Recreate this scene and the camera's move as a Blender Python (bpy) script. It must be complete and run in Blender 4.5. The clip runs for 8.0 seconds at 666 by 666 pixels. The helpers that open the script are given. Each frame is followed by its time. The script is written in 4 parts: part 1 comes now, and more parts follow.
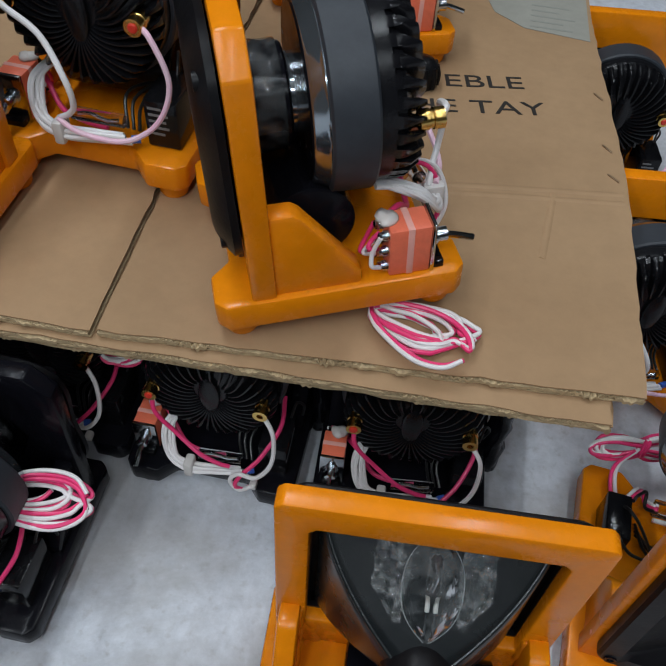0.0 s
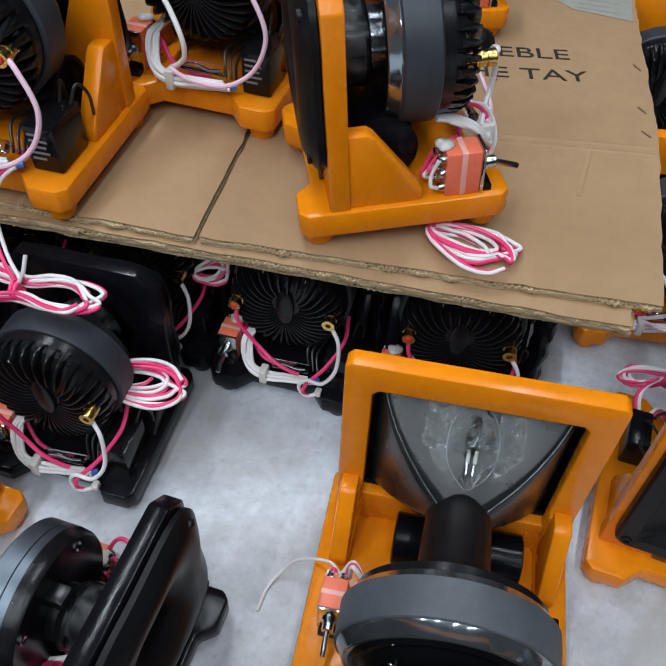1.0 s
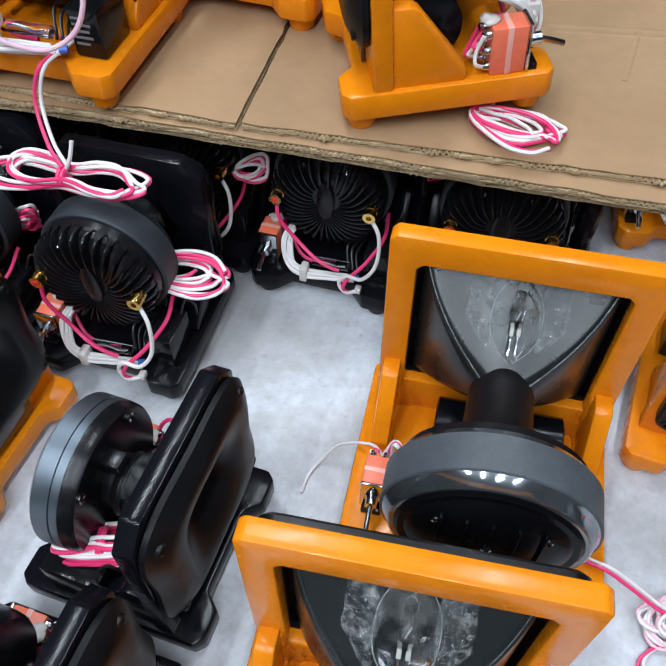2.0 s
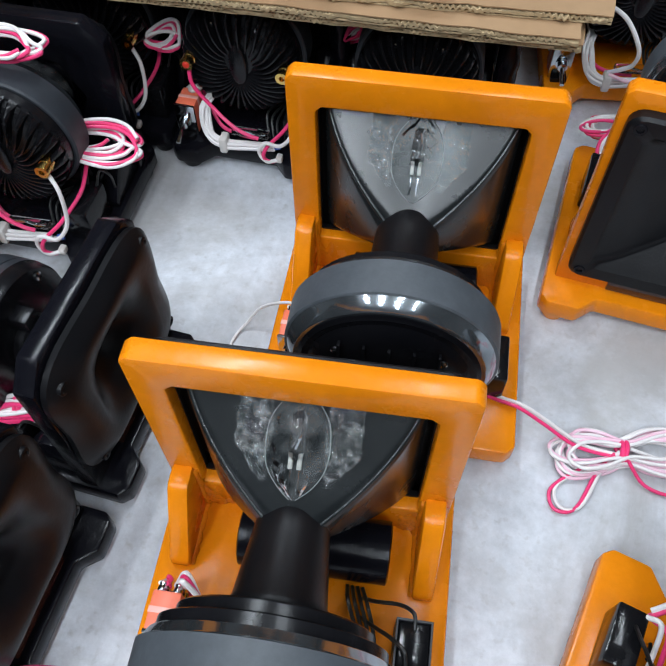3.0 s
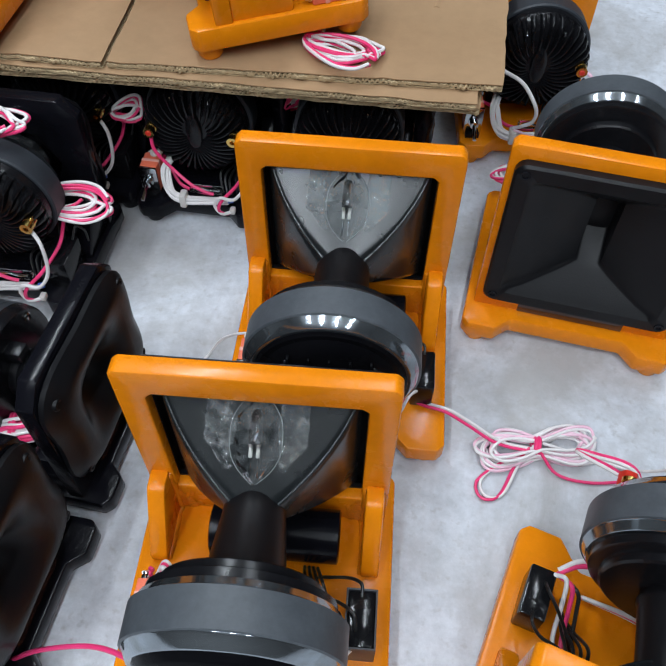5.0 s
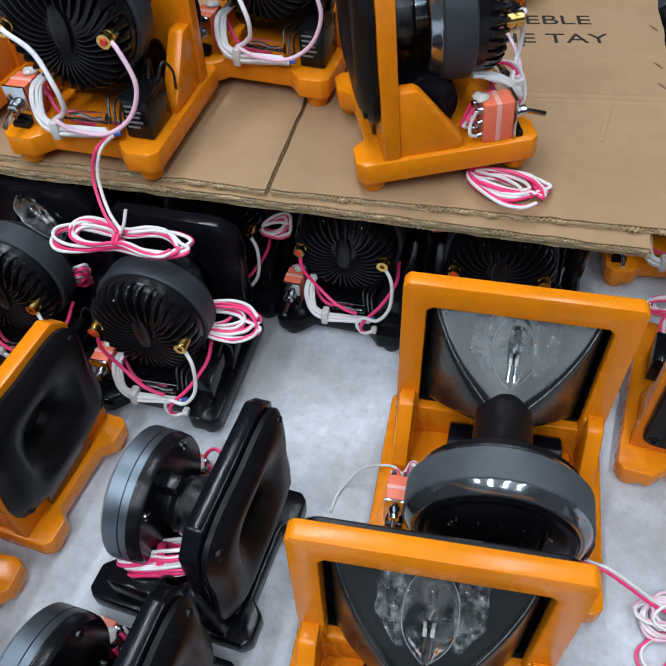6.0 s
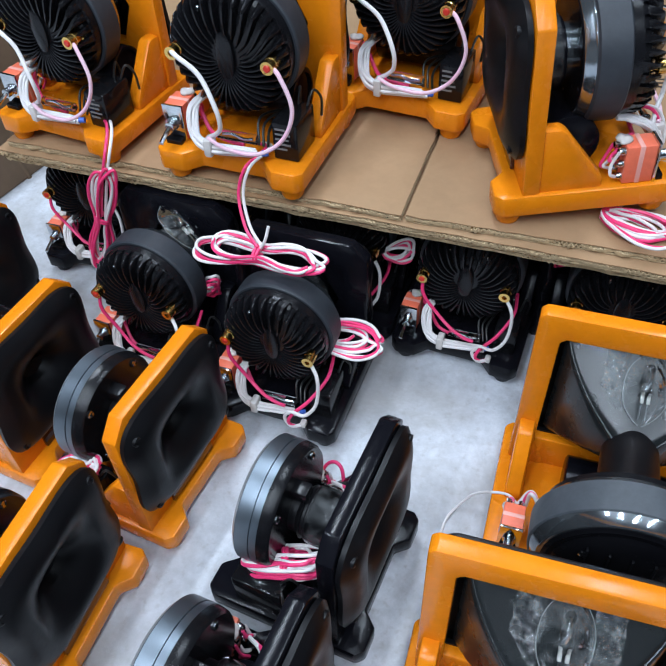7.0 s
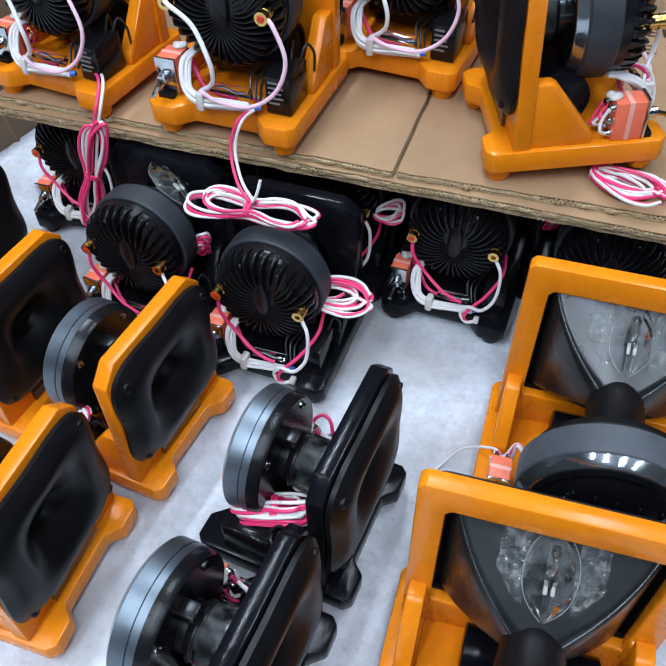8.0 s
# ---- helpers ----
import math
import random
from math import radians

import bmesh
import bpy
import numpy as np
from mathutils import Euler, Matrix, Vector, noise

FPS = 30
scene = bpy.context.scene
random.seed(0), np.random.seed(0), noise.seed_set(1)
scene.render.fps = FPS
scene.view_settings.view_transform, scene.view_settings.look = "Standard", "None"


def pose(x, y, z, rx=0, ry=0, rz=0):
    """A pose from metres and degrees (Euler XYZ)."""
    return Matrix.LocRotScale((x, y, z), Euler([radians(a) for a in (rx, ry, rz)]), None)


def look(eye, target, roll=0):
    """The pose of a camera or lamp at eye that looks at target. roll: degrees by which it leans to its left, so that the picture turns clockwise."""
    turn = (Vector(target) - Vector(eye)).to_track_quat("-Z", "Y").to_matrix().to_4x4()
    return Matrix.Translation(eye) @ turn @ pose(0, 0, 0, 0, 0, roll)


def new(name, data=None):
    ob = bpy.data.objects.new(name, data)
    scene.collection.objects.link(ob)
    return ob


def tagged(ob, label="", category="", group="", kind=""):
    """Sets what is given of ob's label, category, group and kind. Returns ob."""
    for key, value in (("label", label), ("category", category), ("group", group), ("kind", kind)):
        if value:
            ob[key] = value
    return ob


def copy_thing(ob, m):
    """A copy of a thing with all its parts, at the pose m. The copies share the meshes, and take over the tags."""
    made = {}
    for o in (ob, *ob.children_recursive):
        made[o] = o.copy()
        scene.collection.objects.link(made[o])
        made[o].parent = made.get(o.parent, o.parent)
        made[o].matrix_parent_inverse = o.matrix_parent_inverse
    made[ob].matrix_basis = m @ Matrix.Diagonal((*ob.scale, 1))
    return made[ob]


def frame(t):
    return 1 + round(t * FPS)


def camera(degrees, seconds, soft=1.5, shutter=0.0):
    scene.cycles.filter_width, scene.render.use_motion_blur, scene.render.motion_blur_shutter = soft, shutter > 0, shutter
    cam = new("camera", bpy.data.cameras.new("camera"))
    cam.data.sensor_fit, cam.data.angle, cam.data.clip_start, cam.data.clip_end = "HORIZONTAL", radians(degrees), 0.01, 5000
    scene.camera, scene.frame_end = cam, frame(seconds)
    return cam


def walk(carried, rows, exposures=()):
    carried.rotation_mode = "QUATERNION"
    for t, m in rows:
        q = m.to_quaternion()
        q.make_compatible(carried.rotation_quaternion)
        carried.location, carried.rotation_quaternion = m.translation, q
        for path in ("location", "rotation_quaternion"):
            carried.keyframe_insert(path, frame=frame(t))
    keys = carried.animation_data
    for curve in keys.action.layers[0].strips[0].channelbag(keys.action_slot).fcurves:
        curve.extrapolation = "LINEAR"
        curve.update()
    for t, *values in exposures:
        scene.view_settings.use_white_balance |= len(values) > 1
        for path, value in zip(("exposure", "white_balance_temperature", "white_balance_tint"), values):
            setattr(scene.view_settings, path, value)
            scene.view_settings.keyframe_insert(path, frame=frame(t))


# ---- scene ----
cam = camera(47.5, 8.0)
PATH = [
    (0, (0.052, -0.181, 0.544), (-0.152, 1.104, -0.975), 4.3),
    (0.5, (0.064, -0.248, 0.568), (-0.208, 1.043, -0.935), 3.4),
    (1, (0.065, -0.291, 0.562), (-0.261, 0.987, -0.941), 2.4),
    (1.2, (0.06, -0.299, 0.553), (-0.292, 0.965, -0.956), 1.7),
    (2.3, (0.078, -0.347, 0.525), (-0.28, 0.755, -1.105), -0.8),
    (2.5, (0.09, -0.355, 0.515), (-0.244, 0.704, -1.148), -0.9),
    (3, (0.125, -0.363, 0.508), (-0.154, 0.666, -1.183), -1.0),
    (3.5, (0.153, -0.386, 0.52), (-0.064, 0.671, -1.163), 0.1),
    (4, (0.173, -0.423, 0.539), (0.004, 0.671, -1.127), 0.9),
    (4.2, (0.176, -0.43, 0.546), (0.015, 0.679, -1.11), 1.1),
    (5.3, (0.134, -0.425, 0.573), (-0.113, 0.763, -1.017), 0.2),
    (5.5, (0.123, -0.421, 0.575), (-0.166, 0.786, -0.994), -0.4),
    (6, (0.072, -0.386, 0.594), (-0.34, 0.856, -0.919), -2.6),
    (6.5, (0.041, -0.386, 0.604), (-0.466, 0.864, -0.872), -3.2),
    (7, (0.023, -0.421, 0.608), (-0.547, 0.819, -0.853), -3.0),
    (7.5, (0.017, -0.443, 0.6), (-0.58, 0.785, -0.861), -2.6),
    (8, (0.028, -0.446, 0.59), (-0.499, 0.791, -0.89), -1.2),
]
EXPOSURES = [(0.0, -0.49, 6350, 10), (0.6, -0.33, 6350, 10), (1.2, 0.04, 6200, 10), (2.3, 0.27, 6150, 10), (3.0, 0.17, 6250, 10), (4.0, -0.04, 6250, 10), (5.5, -0.01, 6250, 10), (6.5, 0.14, 5900, 10), (8.0, 0.30, 5800, 10)]
walk(cam, [(t, look(eye, target, roll)) for t, eye, target, roll in PATH], EXPOSURES)


# ---- world and lamps ----
world = bpy.data.worlds.new("room_air")
scene.world = world
world.use_nodes = True
wn = world.node_tree.nodes["Background"]
wn.inputs[0].default_value = (0.80, 0.88, 1.0, 1)
wn.inputs[1].default_value = 0.025


def tube_lamp(x, y, z, sx, sy, watts, tint=(0.88, 0.95, 1.0), rz=0):
    data = bpy.data.lights.new("ceiling_light", "AREA")
    data.shape, data.size, data.size_y, data.energy, data.color = "RECTANGLE", sx, sy, watts, tint
    ob = new("ceiling_lamp", data)
    ob.matrix_world = pose(x, y, z, 0, 0, rz)
    return ob


LAMPS = [(-0.75, 0.7, 30), (0.5, 0.7, 16), (-1.3, -1.8, 36), (-0.45, -1.8, 36), (0.4, -1.8, 32), (1.25, -1.8, 22)]
for lx, ly, watts in LAMPS:
    tube_lamp(lx, ly, 2.52, 0.036, 1.2 if ly > 0 else 2.4, watts)


# ---- materials ----
def mat(name, colour, rough=0.5, metal=0.0, grain=0.0, grain_scale=60.0, second=None, second_scale=8.0, second_amount=0.5,
        bump=0.0, bump_scale=200.0, coat=0.0, transmission=0.0, alpha=1.0, ior=1.45, rough_var=0.0, vary=0.0, spec=0.5):
    m = bpy.data.materials.new(name)
    m.use_nodes = True
    nt = m.node_tree
    b = nt.nodes["Principled BSDF"]
    b.inputs["Base Color"].default_value = (*colour, 1)
    b.inputs["Roughness"].default_value = rough
    b.inputs["Metallic"].default_value = metal
    b.inputs["Coat Weight"].default_value = coat
    b.inputs["Coat Roughness"].default_value = 0.12
    b.inputs["Transmission Weight"].default_value = transmission
    b.inputs["Alpha"].default_value = alpha
    b.inputs["IOR"].default_value = ior
    b.inputs["Specular IOR Level"].default_value = spec
    tc = nt.nodes.new("ShaderNodeTexCoord")

    def fbm(scale, detail=5, roughness=0.6):
        n = nt.nodes.new("ShaderNodeTexNoise")
        n.inputs["Scale"].default_value, n.inputs["Detail"].default_value = scale, detail
        n.inputs["Roughness"].default_value = roughness
        nt.links.new(tc.outputs["Object"], n.inputs["Vector"])
        return n.outputs["Fac"]

    def ramp(fac, lo, hi):
        r = nt.nodes.new("ShaderNodeMapRange")
        r.inputs["From Min"].default_value, r.inputs["From Max"].default_value = 0.3, 0.7
        r.inputs["To Min"].default_value, r.inputs["To Max"].default_value = lo, hi
        nt.links.new(fac, r.inputs["Value"])
        return r.outputs["Result"]

    last = None
    if second:
        mix = nt.nodes.new("ShaderNodeMix")
        mix.data_type = "RGBA"
        mix.inputs["A"].default_value, mix.inputs["B"].default_value = (*colour, 1), (*second, 1)
        nt.links.new(ramp(fbm(second_scale), 0, second_amount), mix.inputs["Factor"])
        last = mix.outputs["Result"]
    if grain:
        mul = nt.nodes.new("ShaderNodeMix")
        mul.data_type, mul.blend_type = "RGBA", "MULTIPLY"
        mul.inputs["Factor"].default_value = 1
        mul.inputs["A"].default_value = (*colour, 1)
        if last:
            nt.links.new(last, mul.inputs["A"])
        nt.links.new(ramp(fbm(grain_scale, 8, 0.7), 1 - grain, 1 + grain * 0.3), mul.inputs["B"])
        last = mul.outputs["Result"]
    if vary:
        info = nt.nodes.new("ShaderNodeObjectInfo")
        hsv = nt.nodes.new("ShaderNodeHueSaturation")
        rr = nt.nodes.new("ShaderNodeMapRange")
        rr.inputs["To Min"].default_value, rr.inputs["To Max"].default_value = 1 - vary, 1 + vary
        nt.links.new(info.outputs["Random"], rr.inputs["Value"])
        nt.links.new(rr.outputs["Result"], hsv.inputs["Value"])
        hsv.inputs["Color"].default_value = (*colour, 1)
        if last:
            nt.links.new(last, hsv.inputs["Color"])
        last = hsv.outputs["Color"]
    if last:
        nt.links.new(last, b.inputs["Base Color"])
    if rough_var:
        nt.links.new(ramp(fbm(second_scale * 2.3), rough - rough_var, rough + rough_var), b.inputs["Roughness"])
    if bump:
        bp = nt.nodes.new("ShaderNodeBump")
        bp.inputs["Strength"].default_value, bp.inputs["Distance"].default_value = bump, 0.001
        nt.links.new(fbm(bump_scale, 4, 0.6), bp.inputs["Height"])
        nt.links.new(bp.outputs["Normal"], b.inputs["Normal"])
    return m


ORANGE = mat("orange_lacquer", (0.83, 0.252, 0.003), 0.25, coat=0.06, spec=0.3, grain=0.14, grain_scale=35, second=(0.71, 0.195, 0.002), second_scale=14,
             second_amount=0.7, bump=0.28, bump_scale=75, rough_var=0.08)
BLACK_GLOSS = mat("black_lacquer", (0.004, 0.004, 0.006), 0.18, spec=0.17, coat=0.02, second=(0.008, 0.008, 0.011), second_scale=20, bump=0.45, bump_scale=75, rough_var=0.06)
BLACK_MATT = mat("black_moulded_plastic", (0.005, 0.005, 0.006), 0.36, spec=0.22, second=(0.009, 0.009, 0.010), second_scale=25, bump=0.12, bump_scale=500, rough_var=0.07)
FIN_BLACK = mat("black_satin_plastic", (0.005, 0.005, 0.006), 0.24, spec=0.32, second=(0.011, 0.011, 0.013), second_scale=30, bump=0.1, bump_scale=400)
RUBBER = mat("grey_ferrite_ring", (0.056, 0.064, 0.074), 0.5, second=(0.088, 0.098, 0.110), second_scale=16, second_amount=0.8, grain=0.2, grain_scale=140,
             bump=0.15, bump_scale=260, rough_var=0.1)
RUBBER_DARK = mat("dark_rubber_sleeve", (0.024, 0.028, 0.035), 0.5, spec=0.45, second=(0.042, 0.048, 0.057), second_scale=18, second_amount=0.8, grain=0.15, grain_scale=160, bump=0.12)
POT = mat("brushed_steel_pot", (0.135, 0.160, 0.190), 0.40, metal=0.88, second=(0.21, 0.245, 0.275), second_scale=12, bump=0.08, bump_scale=180, rough_var=0.1)
CHROME = mat("chrome", (0.62, 0.65, 0.67), 0.12, metal=1.0, second=(0.45, 0.48, 0.5), second_scale=30, rough_var=0.05)
BRASS = mat("gold_plated_brass", (0.78, 0.52, 0.16), 0.2, metal=1.0, bump=0.2, bump_scale=500)
CORAL = mat("coral_plastic", (0.86, 0.19, 0.10), 0.4, grain=0.1, grain_scale=200, second=(0.75, 0.14, 0.075), second_scale=60)
CLEARISH = mat("clear_nylon", (0.72, 0.70, 0.66), 0.3, transmission=0.35, second=(0.6, 0.58, 0.54), second_scale=60)
# pale colour that stands in for the highlight on the bag's edge
EDGE_GLINT = mat("painted_film_glint", (0.30, 0.31, 0.31), 0.25, alpha=0.6)
STRAP = mat("pale_coral_stripe", (0.82, 0.40, 0.34), 0.35, grain=0.1, grain_scale=150)
GLUE = mat("milky_hot_glue", (0.82, 0.78, 0.74), 0.25, transmission=0.3, bump=0.5, bump_scale=120)
WHITE_WIRE = mat("white_wire_sheath", (0.76, 0.74, 0.73), 0.36, second=(0.68, 0.62, 0.62), second_scale=40, second_amount=0.6)
PINK_WIRE = mat("pink_wire_sheath", (0.80, 0.05, 0.19), 0.36, second=(0.68, 0.02, 0.11), second_scale=40, second_amount=0.6)
PALE_PINK = mat("pale_pink_wire_sheath", (0.78, 0.42, 0.55), 0.36, second=(0.76, 0.60, 0.66), second_scale=40, second_amount=0.8)
BLACK_WIRE = mat("black_wire_sheath", (0.012, 0.012, 0.012), 0.3)
BLUE_TAPE = mat("blue_heat_shrink", (0.05, 0.13, 0.55), 0.4)
RED_CAP = mat("red_terminal_cap", (0.62, 0.035, 0.02), 0.3, grain=0.15, grain_scale=150)
CAP_BOX = mat("black_epoxy_box", (0.005, 0.005, 0.006), 0.13, spec=0.28, bump=0.3, bump_scale=110, second=(0.009, 0.009, 0.010), second_scale=50)
PRINT = mat("grey_print", (0.16, 0.16, 0.16), 0.5)
INK = mat("black_print_ink", (0.022, 0.018, 0.015), 0.7, grain=0.5, grain_scale=240)
PEN = mat("pencil_grey", (0.24, 0.24, 0.21), 0.7)
STRIP = mat("dark_brown_acrylic", (0.045, 0.018, 0.012), 0.15, coat=0.4)
CARD = mat("kraft_board", (0.375, 0.235, 0.125), 0.72, grain=0.10, grain_scale=70, second=(0.29, 0.172, 0.085), second_scale=7, second_amount=0.75,
           bump=0.12, bump_scale=120)
CARD_RAW = mat("raw_corrugated_edge", (0.52, 0.39, 0.225), 0.85, grain=0.35, grain_scale=220, second=(0.35, 0.245, 0.13), second_scale=60)
PAPER = mat("grey_white_label", (0.29, 0.28, 0.24), 0.7, grain=0.1, grain_scale=90)
STEEL = mat("staple_steel", (0.36, 0.25, 0.16), 0.4, metal=0.8)
# darker than CARD: the shade on the carton is put into its base colour
CARTON = mat("shaded_brown_carton", (0.205, 0.135, 0.082), 0.8, grain=0.12, grain_scale=60, second=(0.16, 0.105, 0.062), second_scale=6, second_amount=0.8, bump=0.3, bump_scale=30)
WALL = mat("painted_wall", (0.13, 0.128, 0.125), 0.8, second=(0.10, 0.098, 0.096), second_scale=2, bump=0.2, bump_scale=60)
HORN_GREY = mat("grey_satin_moulding", (0.010, 0.0118, 0.0128), 0.26, spec=0.6, coat=0.05, second=(0.014, 0.017, 0.018), second_scale=12, bump=0.06, bump_scale=120, rough_var=0.05)
BAND = mat("polished_steel_band", (0.36, 0.40, 0.43), 0.11, metal=0.92, second=(0.26, 0.28, 0.30), second_scale=26, second_amount=0.9, rough_var=0.03, bump=0.08, bump_scale=90)
DISC_BLACK = mat("black_painted_steel", (0.003, 0.003, 0.004), 0.22, spec=0.05, second=(0.008, 0.008, 0.009), second_scale=24, bump=0.15, bump_scale=90, rough_var=0.08)
SHELL = mat("grey_capacitor_plastic", (0.03, 0.031, 0.035), 0.4, second=(0.045, 0.045, 0.05), second_scale=50, grain=0.2, grain_scale=180)
SATIN = mat("satin_bright_steel", (0.72, 0.74, 0.76), 0.38, metal=0.75, second=(0.55, 0.57, 0.6), second_scale=30)
BEAD = mat("thick_lacquer_run", (0.76, 0.212, 0.004), 0.10, coat=0.3, bump=1.0, bump_scale=420, second=(0.66, 0.17, 0.005), second_scale=60)
BLACK_BEAD = mat("thick_black_lacquer_run", (0.006, 0.006, 0.008), 0.12, coat=0.3, bump=0.9, bump_scale=330)
GLASS = mat("lamp_glass", (1, 1, 1), 0.02, transmission=1.0, ior=1.45)


def film_material(name, gloss_rough, bump, bump_scale, body=None, mask_scale=0.0, mask_top=0.75, mask_low=0.42, ior=1.27):
    """Clear plastic: see-through with Fresnel gloss; body: a colour for tape flecks and the film's painted sheen where
    a noise mask is high.
    """
    m = bpy.data.materials.new(name)
    m.use_nodes = True
    nt = m.node_tree
    nt.nodes.clear()
    link = nt.links.new
    out = nt.nodes.new("ShaderNodeOutputMaterial")
    tc = nt.nodes.new("ShaderNodeTexCoord")
    n1 = nt.nodes.new("ShaderNodeTexNoise")
    n1.inputs["Scale"].default_value, n1.inputs["Detail"].default_value = bump_scale, 4
    link(tc.outputs["Object"], n1.inputs["Vector"])
    bp = nt.nodes.new("ShaderNodeBump")
    bp.inputs["Strength"].default_value, bp.inputs["Distance"].default_value = bump, 0.002
    link(n1.outputs["Fac"], bp.inputs["Height"])
    clear = nt.nodes.new("ShaderNodeBsdfTransparent")
    clear.inputs["Color"].default_value = (0.93, 0.95, 0.95, 1)
    gloss = nt.nodes.new("ShaderNodeBsdfGlossy")
    gloss.inputs["Roughness"].default_value = gloss_rough
    link(bp.outputs["Normal"], gloss.inputs["Normal"])
    fr = nt.nodes.new("ShaderNodeFresnel")
    fr.inputs["IOR"].default_value = ior
    link(bp.outputs["Normal"], fr.inputs["Normal"])
    mix = nt.nodes.new("ShaderNodeMixShader")
    under = clear.outputs["BSDF"]
    if body:
        fleck_sheen = nt.nodes.new("ShaderNodeBsdfDiffuse")
        fleck_sheen.inputs["Color"].default_value = (*body, 1)
        n2 = nt.nodes.new("ShaderNodeTexNoise")
        n2.inputs["Scale"].default_value, n2.inputs["Detail"].default_value = mask_scale, 6
        link(tc.outputs["Object"], n2.inputs["Vector"])
        cut = nt.nodes.new("ShaderNodeMapRange")
        cut.inputs["From Min"].default_value, cut.inputs["From Max"].default_value = mask_low, mask_low + 0.2
        cut.inputs["To Max"].default_value = mask_top
        link(n2.outputs["Fac"], cut.inputs["Value"])
        mb = nt.nodes.new("ShaderNodeMixShader")
        link(cut.outputs["Result"], mb.inputs["Fac"])
        link(under, mb.inputs[1])
        link(fleck_sheen.outputs["BSDF"], mb.inputs[2])
        under = mb.outputs["Shader"]
    link(fr.outputs["Fac"], mix.inputs["Fac"])
    link(under, mix.inputs[1])
    link(gloss.outputs["BSDF"], mix.inputs[2])
    link(mix.outputs["Shader"], out.inputs["Surface"])
    return m


# FILM's pale body colour is a painted sheen in place of reflected light
FILM = film_material("clear_plastic_film", 0.10, 0.35, 110, (0.60, 0.62, 0.62), 70, 0.11)
TAPE = film_material("cloudy_adhesive_tape", 0.12, 0.9, 330, (0.23, 0.24, 0.24), 230, 0.60, 0.45, 1.5)


def floor_material():
    m = mat("stained_white_floor", (0.70, 0.725, 0.78), 0.55, second=(0.44, 0.45, 0.48), second_scale=6, second_amount=0.7, grain=0.24, grain_scale=75,
            bump=0.3, bump_scale=90, rough_var=0.12)
    nt = m.node_tree
    b = nt.nodes["Principled BSDF"]
    src = b.inputs["Base Color"].links[0].from_socket
    tc = nt.nodes.new("ShaderNodeTexCoord")
    spots = nt.nodes.new("ShaderNodeTexNoise")
    spots.inputs["Scale"].default_value, spots.inputs["Detail"].default_value = 34, 9
    nt.links.new(tc.outputs["Object"], spots.inputs["Vector"])
    cut = nt.nodes.new("ShaderNodeMapRange")
    cut.inputs["From Min"].default_value, cut.inputs["From Max"].default_value = 0.675, 0.80
    nt.links.new(spots.outputs["Fac"], cut.inputs["Value"])
    mix = nt.nodes.new("ShaderNodeMix")
    mix.data_type = "RGBA"
    mix.inputs["B"].default_value = (0.20, 0.19, 0.18, 1)
    nt.links.new(src, mix.inputs["A"])
    nt.links.new(cut.outputs["Result"], mix.inputs["Factor"])
    nt.links.new(mix.outputs["Result"], b.inputs["Base Color"])
    fine = nt.nodes.new("ShaderNodeTexNoise")
    fine.inputs["Scale"].default_value, fine.inputs["Detail"].default_value = 130, 5
    nt.links.new(tc.outputs["Object"], fine.inputs["Vector"])
    cut2 = nt.nodes.new("ShaderNodeMapRange")
    cut2.inputs["From Min"].default_value, cut2.inputs["From Max"].default_value = 0.57, 0.80
    cut2.inputs["To Max"].default_value = 0.55
    nt.links.new(fine.outputs["Fac"], cut2.inputs["Value"])
    mix2 = nt.nodes.new("ShaderNodeMix")
    mix2.data_type = "RGBA"
    mix2.inputs["B"].default_value = (0.30, 0.275, 0.255, 1)
    nt.links.new(mix.outputs["Result"], mix2.inputs["A"])
    nt.links.new(cut2.outputs["Result"], mix2.inputs["Factor"])
    broad = nt.nodes.new("ShaderNodeTexNoise")
    broad.inputs["Scale"].default_value, broad.inputs["Detail"].default_value = 5.5, 9
    broad.inputs["Roughness"].default_value, broad.inputs["Distortion"].default_value = 0.68, 0.5
    nt.links.new(tc.outputs["Object"], broad.inputs["Vector"])
    cut3 = nt.nodes.new("ShaderNodeMapRange")
    cut3.inputs["From Min"].default_value, cut3.inputs["From Max"].default_value = 0.44, 0.64
    cut3.inputs["To Max"].default_value = 0.80
    nt.links.new(broad.outputs["Fac"], cut3.inputs["Value"])
    mix3 = nt.nodes.new("ShaderNodeMix")
    mix3.data_type = "RGBA"
    mix3.inputs["B"].default_value = (0.36, 0.345, 0.335, 1)
    nt.links.new(mix2.outputs["Result"], mix3.inputs["A"])
    nt.links.new(cut3.outputs["Result"], mix3.inputs["Factor"])
    nt.links.new(mix3.outputs["Result"], b.inputs["Base Color"])
    return m


FLOOR = floor_material()


# ---- mesh helpers ----
def part(name, bm, material, parent=None, label="", smooth=True, angle=35, m=None):
    me = bpy.data.meshes.new(name)
    bmesh.ops.recalc_face_normals(bm, faces=bm.faces)
    bm.to_mesh(me)
    bm.free()
    me.materials.append(material)
    if smooth:
        me.polygons.foreach_set("use_smooth", [True] * len(me.polygons))
        me.set_sharp_from_angle(angle=radians(angle))
    ob = new(name, me)
    if m is not None:
        ob.matrix_basis = m
    if parent:
        ob.parent = parent
    if label:
        tagged(ob, label)
    return ob


def bevelled(bm, width, segments=2, limit=25):
    if width:
        edges = [e for e in bm.edges if len(e.link_faces) == 2 and e.calc_face_angle(0) > radians(limit)]
        bmesh.ops.bevel(bm, geom=edges, offset=width, segments=segments, profile=0.5, affect="EDGES", clamp_overlap=True)
    return bm


